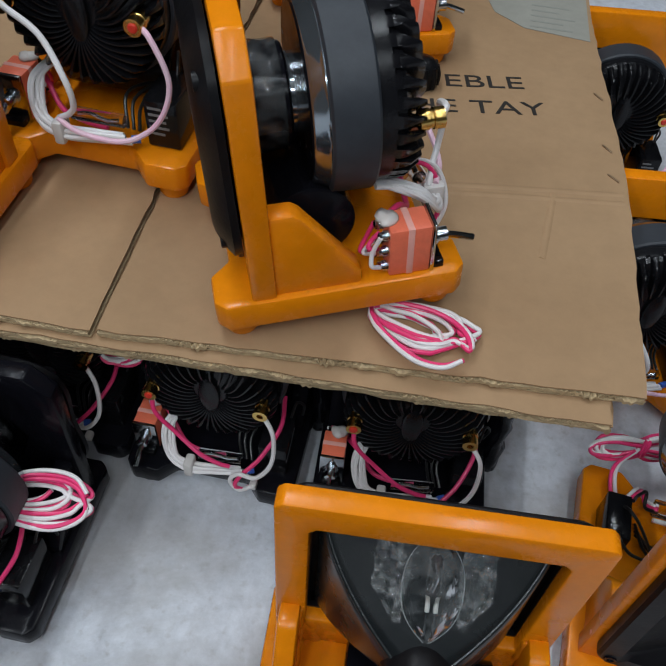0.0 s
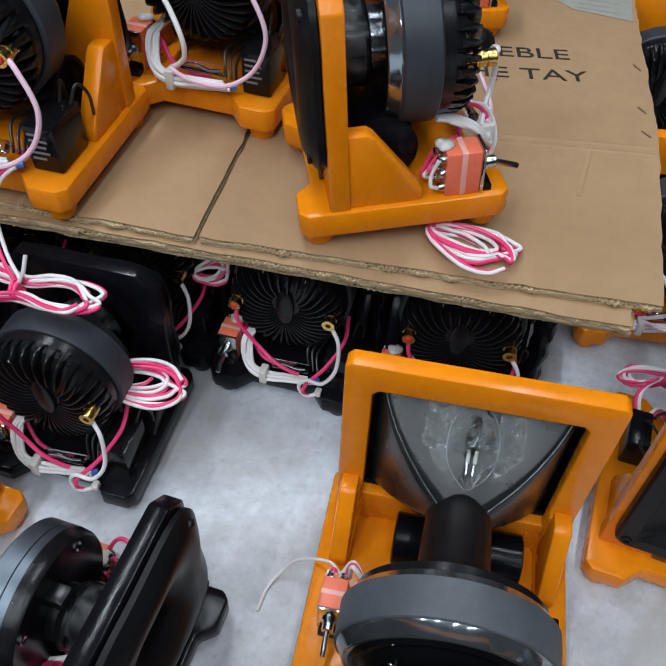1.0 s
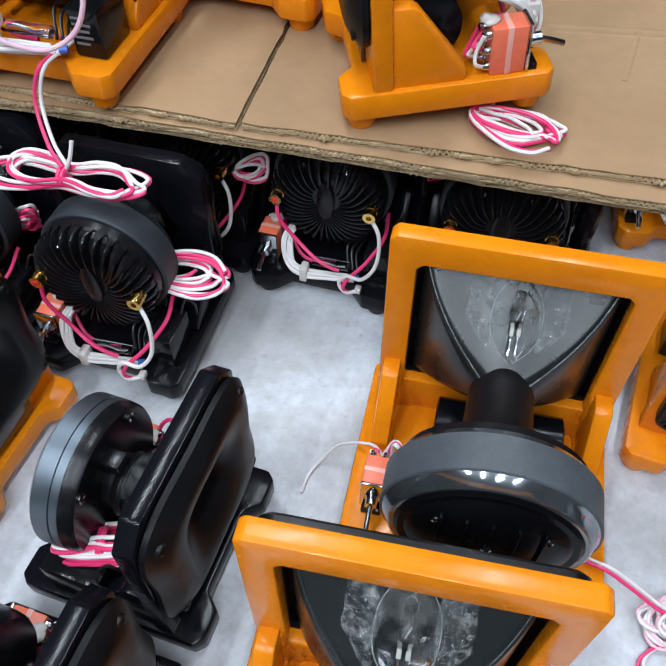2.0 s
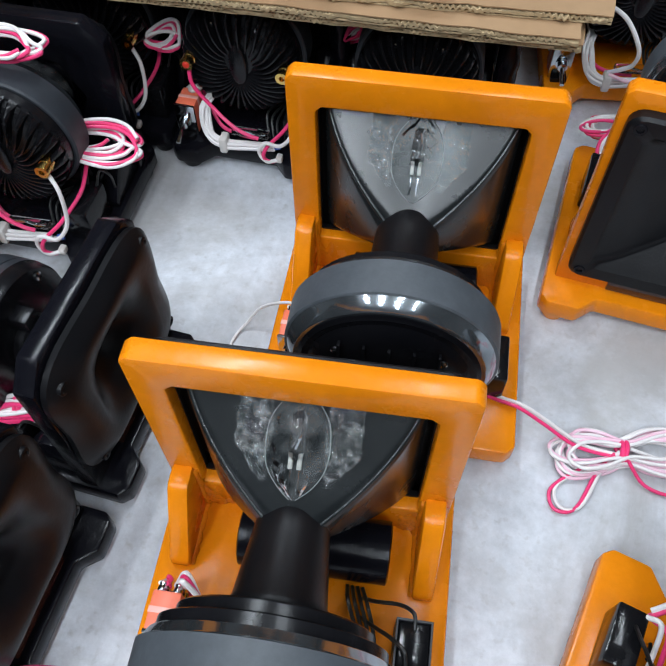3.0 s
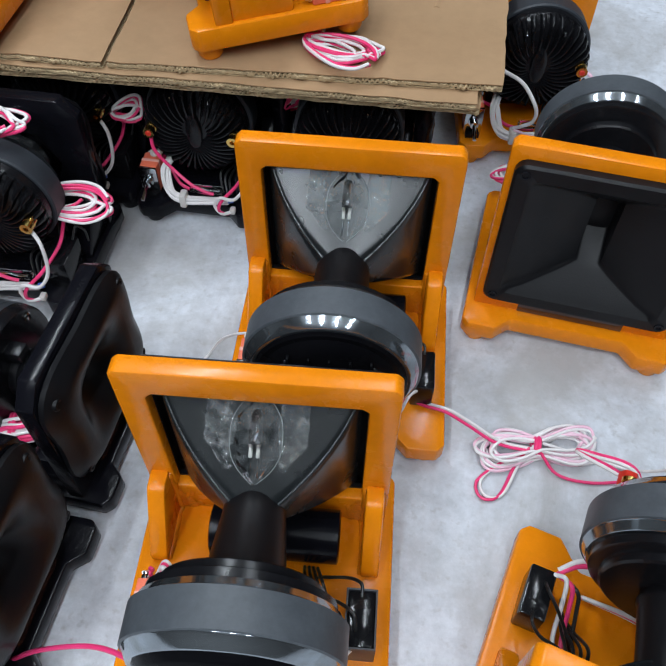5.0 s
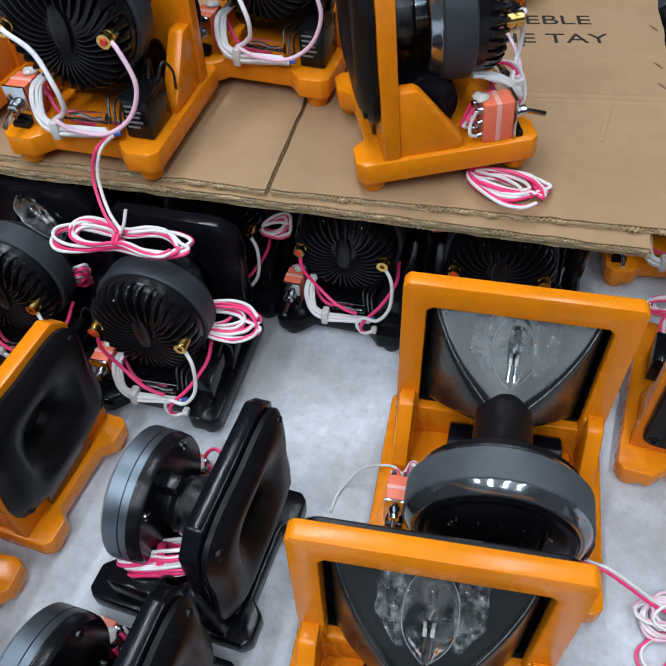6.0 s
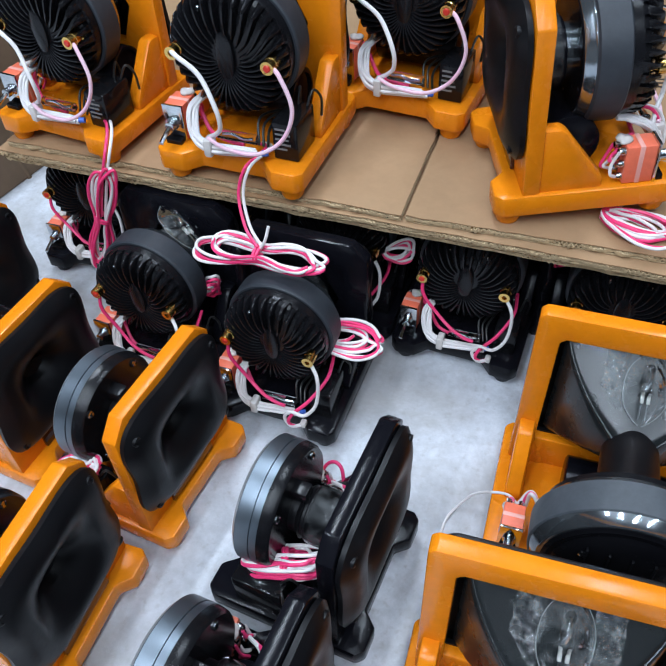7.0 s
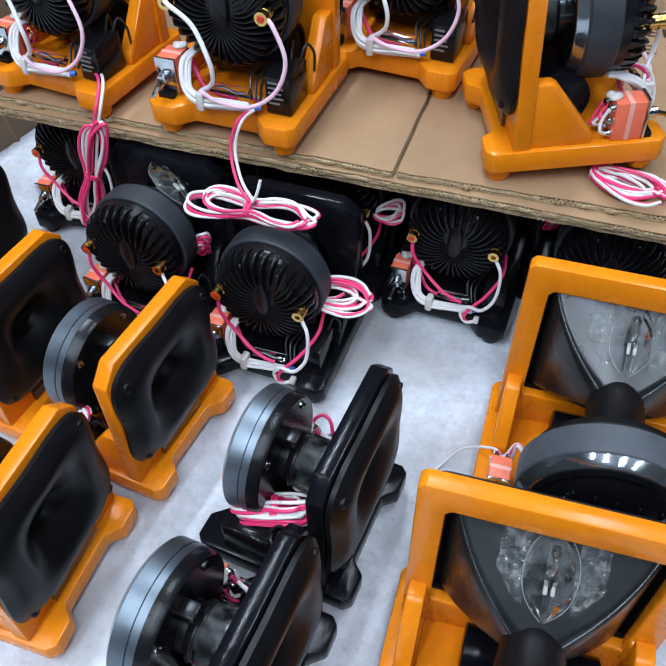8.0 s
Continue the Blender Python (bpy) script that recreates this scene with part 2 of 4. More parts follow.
def box(x0, x1, y0, y1, z0, z1, bevel=0.0015, bm=None):
    own = bm or bmesh.new()
    cube = bmesh.ops.create_cube(own, size=1, matrix=Matrix.Translation(((x0 + x1) / 2, (y0 + y1) / 2, (z0 + z1) / 2)) @ Matrix.Diagonal((x1 - x0, y1 - y0, z1 - z0, 1)))
    if bevel and bm is None:
        bevelled(own, bevel)
    return own


def prism(pts, axis, a, b, bevel=0.0015, hole=None):
    """A polygon pushed from a to b along axis; pts are the other two coordinates in order. hole: an inner loop with as many points."""
    bm = bmesh.new()

    def at(p, d):
        return {"x": (d, p[0], p[1]), "y": (p[0], d, p[1]), "z": (p[0], p[1], d)}[axis]

    lo = [bm.verts.new(at(p, a)) for p in pts]
    hi = [bm.verts.new(at(p, b)) for p in pts]
    n = len(pts)
    for i in range(n):
        bm.faces.new((lo[i], lo[(i + 1) % n], hi[(i + 1) % n], hi[i]))
    if hole:
        hl = [bm.verts.new(at(p, a)) for p in hole]
        hh = [bm.verts.new(at(p, b)) for p in hole]
        for i in range(n):
            j = (i + 1) % n
            bm.faces.new((hl[i], hl[j], hh[j], hh[i]))
            bm.faces.new((lo[i], lo[j], hl[j], hl[i]))
            bm.faces.new((hi[i], hi[j], hh[j], hh[i]))
    else:
        bm.faces.new(lo)
        bm.faces.new(hi)
    bmesh.ops.recalc_face_normals(bm, faces=bm.faces)
    return bevelled(bm, bevel)


def lathe(profile, z0, x0=0.0, steps=56, bm=None, axis="y"):
    """A profile of (along, radius) turned about an axis through (x0, z0)."""
    bm = bm or bmesh.new()
    rings = []
    for d, r in profile:
        ring = []
        for i in range(steps):
            a = 2 * math.pi * i / steps
            u, v = r * math.cos(a), r * math.sin(a)
            ring.append(bm.verts.new((x0 + u, d, z0 + v) if axis == "y" else ((d, x0 + u, z0 + v) if axis == "x" else (x0 + u, z0 + v, d))))
        rings.append(ring)
    for p, q in zip(rings, rings[1:]):
        for i in range(steps):
            j = (i + 1) % steps
            bm.faces.new((p[i], p[j], q[j], q[i]))
    for ring in (rings[0], rings[-1]):
        bm.faces.new(ring)
    return bm


def spline(points, per=8):
    pts = [Vector(p) for p in points]
    pts = [2 * pts[0] - pts[1], *pts, 2 * pts[-1] - pts[-2]]
    out = []
    for i in range(1, len(pts) - 2):
        p0, p1, p2, p3 = pts[i - 1:i + 3]
        for k in range(per):
            t = k / per
            out.append(0.5 * (2 * p1 + (p2 - p0) * t + (2 * p0 - 5 * p1 + 4 * p2 - p3) * t * t + (3 * p1 - p0 - 3 * p2 + p3) * t ** 3))
    out.append(pts[-2])
    return out


def tube(points, r, per=8, sides=8, bm=None, smoothed=True):
    bm = bm or bmesh.new()
    path = spline(points, per) if smoothed else [Vector(p) for p in points]
    up = Vector((0.13, 0.21, 0.97))
    rings = []
    for i, p in enumerate(path):
        t = (path[min(i + 1, len(path) - 1)] - path[max(i - 1, 0)])
        t = t.normalized() if t.length > 1e-9 else Vector((1, 0, 0))
        n = (up - t * up.dot(t))
        n = n.normalized() if n.length > 1e-3 else t.orthogonal().normalized()
        up = n
        b = t.cross(n)
        rings.append([bm.verts.new(p + r * (math.cos(2 * math.pi * k / sides) * n + math.sin(2 * math.pi * k / sides) * b)) for k in range(sides)])
    for p, q in zip(rings, rings[1:]):
        for k in range(sides):
            bm.faces.new((p[k], p[(k + 1) % sides], q[(k + 1) % sides], q[k]))
    bm.faces.new(rings[0])
    bm.faces.new(rings[-1])
    return bm


def root(name):
    ob = new(name)
    ob.empty_display_size = 0.02
    return ob


# ---- the room ----
def room():
    bm = bmesh.new()
    bmesh.ops.create_grid(bm, x_segments=2, y_segments=2, size=4.0)
    tagged(part("floor", bm, FLOOR, smooth=False), "white stone-look floor with grey stains and specks", "floor", kind="structure")
    for name, x0, x1, y0, y1 in (("wall_north", -4.1, 4.1, 4.0, 4.1), ("wall_south", -4.1, 4.1, -4.1, -4.0), ("wall_west", -4.1, -4.0, -4.0, 4.0), ("wall_east", 4.0, 4.1, -4.0, 4.0)):
        tagged(part(name, box(x0, x1, y0, y1, 0, 2.7, 0), WALL, smooth=False), "plain grey painted wall of the workshop", "wall", kind="structure")
    tagged(part("ceiling", box(-4.1, 4.1, -4.1, 4.1, 2.7, 2.8, 0), WALL, smooth=False), "plain grey ceiling of the workshop", "ceiling", kind="structure")


room()


# ---- small fittings shared by the speakers ----
def screw(parent, x, y, z, r=0.003, toward=-1):
    bm = lathe([(y, r), (y + toward * 0.0012, r), (y + toward * 0.0020, r * 0.7), (y + toward * 0.0012, r * 0.35)], z, x, 14)
    return part("screw", bm, CHROME, parent, "bright steel screw")


def terminal(parent, x, y, z, capped=None, length=0.014):
    bm = lathe([(y, 0.0042), (y - length * 0.25, 0.0042), (y - length * 0.25, 0.0032), (y - length * 0.45, 0.0032), (y - length * 0.45, 0.0053),
                (y - length * 0.66, 0.0053), (y - length * 0.68, 0.0046), (y - length * 0.74, 0.0046), (y - length * 0.76, 0.0053), (y - length, 0.0053), (y - length, 0.0024), (y - length * 0.8, 0.0022)], z, x, 16)
    t = part("terminal", bm, BRASS, parent, "gold-plated brass binding post")
    if capped:
        c = lathe([(y - length * 0.9, 0.0029), (y - length - 0.0006, 0.0029), (y - length - 0.0012, 0.0022)], z, x, 14)
        part("cap_insert", c, capped, t, "red plastic insert")
    return t


def toggle_switch(parent, x, y, z, size=1.0, rz=0, glued=True):
    """Body with screw lugs toward the panel and a lever toward the back."""
    h = root("toggle_switch")
    h.parent = parent
    h.matrix_basis = pose(x, y, z, 0, 0, rz) @ Matrix.Scale(size, 4)
    part("body", box(-0.009, 0.009, -0.012, 0.011, 0, 0.032, 0.001), CORAL, h, "coral-pink switch body")
    part("strap", box(-0.0093, 0.0093, -0.0024, 0.0014, -0.0001, 0.0323, 0.0004), STRAP, h, "milky adhesive stripe")
    part("clip", box(-0.0095, 0.0095, -0.0145, -0.0121, -0.001, 0.033, 0.0005), CHROME, h, "bright steel mounting frame")
    part("bracket", box(-0.0075, 0.0075, -0.021, -0.0146, -0.004, 0.004, 0.001), CAP_BOX, h, "black plastic foot")
    part("bushing", lathe([(-0.0145, 0.0058), (-0.017, 0.0058), (-0.017, 0.0044), (-0.023, 0.0044), (-0.0235, 0.003)], 0.017, 0, 18), CHROME, h, "threaded steel bushing")
    part("lever", tube([(0, -0.022, 0.017), (0, -0.030, 0.0145), (0, -0.039, 0.011)], 0.0021, 4, 10), CHROME, h, "bright steel lever")
    for sx in (-0.005, 0.005):
        for k in range(3):
            bm = lathe([(0.011, 0.003), (0.0135, 0.003), (0.015, 0.0022), (0.0165, 0.0026), (0.0172, 0.0012)], 0.005 + 0.011 * k, sx, 10)
            part("lug", bm, CHROME, h, "steel screw lug")
    for k, (mm, za, zb) in enumerate(((WHITE_WIRE, 0.006, 0.028), (PINK_WIRE, 0.016, 0.028), (WHITE_WIRE, 0.006, 0.017), (PINK_WIRE, 0.004, 0.026))):
        sx = (-0.007, -0.003, 0.004, 0.008)[k]
        wire(h, [(sx, 0.016, za), (sx - 0.002, 0.021 + 0.001 * k, za + 0.004), (sx + 0.001, 0.020, (za + zb) / 2), (sx, 0.016, zb)], mm, 0.0013, per=5)
    if not glued:
        return h
    glue = lathe([(0.0, 0.0020), (0.0008, 0.0062), (0.0022, 0.0060), (0.0036, 0.0038), (0.0042, 0.0010)], 0.011, 0.002, 16, axis="z")
    for v in glue.verts:
        k = 1 + 0.45 * noise.noise(v.co * 260)
        v.co = Vector((v.co.x * k, 0.008 + (v.co.y - 0.008) * k, 0.0315 + v.co.z * k))
    part("glue_blob", glue, GLUE, h, "milky lump of hot glue", angle=180)
    return h


def fuse_lamp(parent, p, q, r=0.0042):
    """A small glass tube with a filament and steel ends between two places."""
    p, q = Vector(p), Vector(q)
    g = part("lamp_tube", tube([p, (p + q) / 2, q], r, 3, 14), GLASS, parent, "clear glass lamp tube")
    part("filament", tube([p.lerp(q, 0.1), p.lerp(q, 0.35) + Vector((0, 0, 0.001)), p.lerp(q, 0.65) - Vector((0, 0, 0.001)), p.lerp(q, 0.9)], 0.0009, 4, 6), CHROME, g, "steel wire filament")
    return g


def wire(parent, pts, material, r=0.0017, name=None, per=8):
    nm = name or {"white_wire_sheath": "white_wire", "pink_wire_sheath": "pink_wire", "pale_pink_wire_sheath": "pink_wire"}.get(material.name, "black_wire")
    return part(nm, tube(pts, r, per, 8), material, parent)


def capacitor(parent, x0, x1, y0, y1, z0, z1, printed=False, wires=True):
    c = part("capacitor", box(x0, x1, y0, y1, z0, z1, 0.0018), CAP_BOX, parent, "black epoxy box capacitor")
    if printed:
        bm = bmesh.new()
        dz = (z1 - z0)
        for k in range(5):
            w = (0.55, 0.8, 0.7, 0.8, 0.6)[k]
            zz = z1 - dz * (0.2 + 0.13 * k)
            box(x0 + 0.003, x0 + 0.003 + (x1 - x0 - 0.006) * w, y0 - 0.0004, y0 - 0.0001, zz, zz + dz * 0.05, 0, bm)
        part("print_block", bm, PRINT, c, "grey printed lines", smooth=False)
    if wires:
        xm = (x0 + x1) / 2
        wire(c, [(x1 - 0.004, y1 - 0.006, z1 - 0.002), (x1 - 0.001, y1 + 0.002, z1 + 0.010), (x1 + 0.004, y1 + 0.006, z1 + 0.002), (x1 + 0.002, y1 + 0.010, z1 - 0.016)], BLACK_WIRE, 0.0011)
        wire(c, [(xm, y1 - 0.006, z1 - 0.002), (xm - 0.002, y1 + 0.004, z1 + 0.010), (xm - 0.006, y1 + 0.012, z1 - 0.008)], BLACK_WIRE, 0.0011)
    return c


# ---- stands ----
def base_outline(w, front, rear, lobe, cut_f, cut_r, ch=0.006):
    half = [(w - ch, front), (w, front - ch), (w, rear + ch), (w - ch, rear), (lobe, rear), (lobe - cut_r * 0.9, rear + cut_r)]
    fr = [(lobe - cut_f * 0.9, front - cut_f), (lobe, front)]
    right = fr + half
    return right + [(-x, y) for x, y in reversed(right)]


def stand(parent, paint, w, front, rear, lobe, cut_f, cut_r, plate_w, plate_h, thick, chamfer, gusset_x, gusset_top, gusset_len, window=None, cutout=False):
    part("base", prism(base_outline(w, front, rear, lobe, cut_f, cut_r), "z", 0.010, 0.028, 0.0022), paint, parent, "lacquered board base with notched ends")
    for sx in (-1, 1):
        for y in (front - 0.013, rear + 0.014):
            bm = lathe([(0.0, 0.0085), (0.002, 0.0095), (0.0105, 0.0105)], y, sx * (w - 0.014), 20, axis="z")
            part("foot", bm, paint, parent, "short round foot")
    c = chamfer
    a, b = plate_w / 2, plate_h
    outer = [(-a, 0.0275), (a, 0.0275), (a, b - c), (a - c, b), (-a + c, b), (-a, b - c)]
    hole = None
    if window:
        wx, z0, z1 = window
        hole = [(-wx, z0), (wx, z0), (wx, z1 - 0.004), (wx - 0.004, z1), (-wx + 0.004, z1), (-wx, z1 - 0.004)]
    if cutout:
        hole = [(-0.020, 0.066), (0.020, 0.066), (0.035, 0.102), (0.020, 0.132), (-0.020, 0.132), (-0.035, 0.102)]
    part("front_panel", prism(outer, "y", -thick, 0, 0.0016, hole), paint, parent, "lacquered upright panel")
    for sx in (-1, 1):
        x0, x1 = (gusset_x, gusset_x + 0.013) if sx > 0 else (-gusset_x - 0.013, -gusset_x)
        prof = [(-thick + 0.001, 0.0275), (-thick + 0.001, gusset_top), (-thick - 0.012, gusset_top), (-thick - 0.016, gusset_top - 0.003), (-thick - gusset_len, 0.036), (-thick - gusset_len, 0.0275)]
        part("gusset", prism(prof, "x", x0, x1, 0.0022), paint, parent, "sloped lacquered corner brace")
        xi = gusset_x if sx > 0 else -gusset_x
        pts = [(xi + sx * 0.0005, -thick + 0.0006, gusset_top - 0.004), (xi, -thick, 0.055), (xi - sx * 0.0004, -thick - 0.0006, 0.031), (xi - sx * 0.0002, -thick - 0.006, 0.0285), (xi, -thick - gusset_len * 0.5, 0.0282), (xi + sx * 0.0005, -thick - gusset_len + 0.002, 0.0280)]
        run = tube(pts, 0.0027, 5, 6)
        for v in run.verts:
            v.co += 0.0016 * noise.noise_vector(v.co * 210 + Vector((sx, 0, 0)))
        patch = bmesh.new()
        NP = 24
        rows = []
        for j in range(NP + 1):
            rows.append([])
            for i in range(NP + 1):
                a, b = i / NP, j / NP
                reach = 0.013 + 0.004 * noise.noise(Vector((b * 3, sx * 2, w * 90)))
                edge = max(0.0, min(1, 4 * (1 - a), 4 * (1 - b)))
                lift = 0.0003 + edge * (0.0005 + 0.0017 * abs(noise.noise(Vector((a * 10, b * 16, sx * 3 + w * 40)))))
                rows[-1].append(patch.verts.new((xi - sx * a * reach, -thick - lift, 0.0284 + b * (0.026 + 0.006 * noise.noise(Vector((a * 3, 4, sx)))))))
        for p, q in zip(rows, rows[1:]):
            for i in range(NP):
                patch.faces.new((p[i], p[i + 1], q[i + 1], q[i]))
        part("lacquer_patch", patch, BEAD if paint is ORANGE else BLACK_BEAD, parent, "thick uneven glossy lacquer at the joint", angle=180)
        part("lacquer_run", run, BEAD if paint is ORANGE else BLACK_BEAD, parent, "glossy lacquer run in the joint", angle=180)


# ---- horn with a round-shouldered mouth ----
def pillow_horn(parent, z0, half=0.0655):
    bm = bmesh.new()
    NR, NA = 22, 72
    rings = []
    for i in range(NR + 1):
        r = i / NR
        ring = []
        for k in range(NA):
            a = 2 * math.pi * k / NA
            ca, sa = math.cos(a), math.sin(a)
            edge = half / ((abs(ca) ** 4.2 + abs(sa) ** 4.2) ** (1 / 4.2))
            edge *= 1 + 0.030 * math.cos(4 * a + math.pi) * (1 if r > 0.7 else r / 0.7) - 0.02 * math.cos(2 * a)
            rad = r * edge
            inner = r * half * 0.95
            mixr = min(1, max(0, (r - 0.25) / 0.5))
            rad = inner * (1 - mixr) + rad * mixr
            ell = 1 + 0.35 * (1 - mixr) * abs(ca)
            x, z = rad * ca * (1 if mixr >= 1 else ell * 0.85), rad * sa
            if r < 0.74:
                y = 0.0135 - 0.040 * (1 - r / 0.74) ** 1.9
            else:
                y = 0.0135 - 0.0085 * ((r - 0.74) / 0.26) ** 1.8
            ring.append(bm.verts.new((x, y, z0 + z * 0.885)))
        rings.append(ring)
    back = [bm.verts.new((v.co.x * 0.995, 0.0012, z0 + (v.co.z - z0) * 0.995)) for v in rings[-1]]
    rings.append(back)
    for p, q in zip(rings[1:], rings[2:]):
        for k in range(NA):
            bm.faces.new((p[k], p[(k + 1) % NA], q[(k + 1) % NA], q[k]))
    bm.faces.new(rings[1])
    for v in rings[0]:
        bm.verts.remove(v)
    horn = part("horn", bm, BLACK_MATT, parent, "matt black moulded horn mouth", angle=50)
    for sx in (-1, 1):
        for sz in (-1, 1):
            b2 = lathe([(0.0040, 0.0046), (0.0106, 0.0042), (0.0110, 0.0036), (0.0110, 0.0026), (0.0098, 0.002)], z0 + sz * half * 0.665, sx * half * 0.79, 14)
            part("bolt", b2, BLACK_MATT, horn, "black hex bolt")
    return horn


def finned_driver(parent, z0, front, first, second_colour, sleeve):
    """Throat, steel face plate, ferrite ring and a ribbed rear cap with two posts."""
    part("throat", lathe([(-0.010, 0.0255), (front + 0.008, 0.0255), (front + 0.007, 0.0245), (front + 0.007, 0.016)], z0, 0, 36), BLACK_GLOSS, parent, "black throat wrapped in film")
    fw = lathe([(-0.013, 0.0266), (-0.018, 0.0273), (-0.024, 0.0268), (front + 0.010, 0.0271)], z0, 0, 36)
    for v in fw.verts:
        k = 1 + 0.045 * noise.noise(Vector((v.co.x * 160, v.co.y * 260, v.co.z * 160)))
        v.co.x, v.co.z = v.co.x * k, z0 + (v.co.z - z0) * k
    part("film_wrap", fw, FILM, parent, "clear crinkled film round the throat", angle=180)
    part("neck", lathe([(front + 0.012, 0.0165), (front + 0.006, 0.0165), (front + 0.006, 0.020), (front + 0.001, 0.020)], z0, 0, 40), BAND, parent, "turned steel neck")
    part("face_plate", lathe([(front + 0.0016, 0.018), (front + 0.0016, 0.0435), (front + 0.0004, 0.0446)], z0, 0, 64), DISC_BLACK, parent, "glossy black face plate")
    part("face_band", lathe([(front + 0.0008, 0.0440), (front + 0.0006, 0.0450), (front - 0.0004, 0.0458), (front - 0.0052, 0.0476), (front - 0.0066, 0.0486), (front - 0.010, 0.0486)], z0, 0, 72), BAND, parent, "polished bevelled steel band")
    part("magnet_ring", lathe([(front - 0.0072, 0.0478), (front - 0.0074, 0.0502), (front - 0.0084, 0.0515), (front - 0.029, 0.0520), (front - 0.0304, 0.0506), (front - 0.0304, 0.046)], z0, 0, 64), sleeve, parent, "dark grey rubber-sleeved magnet ring")
    cap0 = front - 0.0285
    cap = part("rear_cap", lathe([(cap0, 0.0490), (cap0 - 0.0095, 0.0485), (cap0 - 0.0105, 0.0470), (cap0 - 0.0150, 0.0455), (cap0 - 0.0185, 0.040), (cap0 - 0.0205, 0.02), (cap0 - 0.0205, 0.001)], z0, 0, 64), FIN_BLACK, parent, "black ribbed plastic rear cap")
    bm = bmesh.new()
    N = 34
    for k in range(N):
        a0 = 2 * math.pi * k / N
        prev = None
        for i in range(12):
            s = i / 11
            if s < 0.1:
                r, y, low = 0.0482, cap0 - 0.0100, cap0 - 0.006
            elif s < 0.2:
                r, y, low = 0.0488, cap0 - 0.0180, cap0 - 0.012
            else:
                q = (s - 0.2) / 0.8
                r = 0.0478 - 0.036 * q
                y = cap0 - 0.0205 - 0.0058 * math.sin(math.pi * min(1, q * 0.84 + 0.14)) ** 0.7
                low = cap0 - 0.0155
            a = a0 - 0.95 * s * s * math.cos(a0)
            wd = 0.0027 * (0.34 + 0.66 * (1 - s))
            c, d = math.cos(a), math.sin(a)
            vs = []
            for side, yy in ((-1.25, low), (-1.0, low + (y - low) * 0.6), (-0.42, y), (0.42, y), (1.0, low + (y - low) * 0.6), (1.25, low)):
                vs.append(bm.verts.new((r * c - side * wd * d, yy, z0 + r * d + side * wd * c)))
            if prev:
                for e in range(6):
                    bm.faces.new((prev[e], prev[(e + 1) % 6], vs[(e + 1) % 6], vs[e]))
            else:
                bm.faces.new(vs)
            prev = vs
        bm.faces.new(prev)
    part("rib_ring", bm, FIN_BLACK, cap, "swirled cooling ribs", angle=60)
    oval = lathe([(cap0 - 0.018, 0.0165), (cap0 - 0.0235, 0.016), (cap0 - 0.0245, 0.013), (cap0 - 0.0248, 0.002)], 0, 0, 30)
    for v in oval.verts:
        v.co.x *= 0.46
        v.co.z = v.co.z * 1.2 + z0
    part("badge", oval, FIN_BLACK, cap, "smooth oval boss")
    yt = cap0 - 0.012
    terminal(parent, -0.040, yt, z0 + 0.002, first, 0.022)
    terminal(parent, 0.040, yt, z0 + 0.002, second_colour, 0.022)
    for sx in (-0.018, 0.018):
        screw(parent, sx, cap0 - 0.0205, z0 + 0.034, 0.002)
    return yt - 0.017


def smooth_driver(parent, z0, front, r=0.0505):
    part("throat", lathe([(-0.010, 0.0215), (front + 0.014, 0.0215), (front + 0.013, 0.020), (front + 0.011, 0.020), (front + 0.010, 0.0215), (front + 0.006, 0.018), (front, 0.018)], z0, 0, 40), BLACK_MATT, parent, "black tubular throat")
    fw = lathe([(-0.014, 0.0226), (-0.022, 0.0236), (-0.030, 0.0228), (front + 0.016, 0.0232)], z0, 0, 36)
    for v in fw.verts:
        k = 1 + 0.07 * noise.noise(Vector((v.co.x * 160, v.co.y * 260, v.co.z * 160)))
        v.co.x, v.co.z = v.co.x * k, z0 + (v.co.z - z0) * k
    part("film_wrap", fw, FILM, parent, "clear crinkled film round the throat", angle=180)
    f = part("face_plate", lathe([(front, 0.02), (front, r - 0.003), (front - 0.003, r - 0.001), (front - 0.0095, r), (front - 0.0095, r - 0.002)], z0, 0, 64), FIN_BLACK, parent, "black front plate with steel bolts")
    for k in range(4):
        a = math.pi / 4 + math.pi / 2 * k
        screw(f, 0.042 * math.cos(a), front, z0 + 0.042 * math.sin(a), 0.0034, 1)
    for k in range(2):
        part("lug_block", box(-0.006, 0.006, front - 0.002, front + 0.012, z0 + (0.020 if k else -0.032), z0 + (0.032 if k else -0.020), 0.001), FIN_BLACK, f)
    part("magnet_pot", lathe([(front - 0.0090, r - 0.001), (front - 0.0098, r), (front - 0.0150, r), (front - 0.0154, r - 0.0010), (front - 0.0160, r - 0.0010), (front - 0.0164, r),
                              (front - 0.0275, r), (front - 0.0282, r - 0.0006)], z0, 0, 96), POT, parent, "brushed grey steel magnet pot")
    part("rear_rim", lathe([(front - 0.0276, r - 0.0004), (front - 0.0286, r - 0.0008), (front - 0.0312, r - 0.0042), (front - 0.0312, r - 0.005), (front - 0.029, r - 0.007)], z0, 0, 96), SATIN, parent, "bright rear rim")
    part("rear_disc", lathe([(front - 0.027, r - 0.005), (front - 0.0295, r - 0.008), (front - 0.0295, 0.001)], z0, 0, 56), FIN_BLACK, parent, "black recessed rear disc")


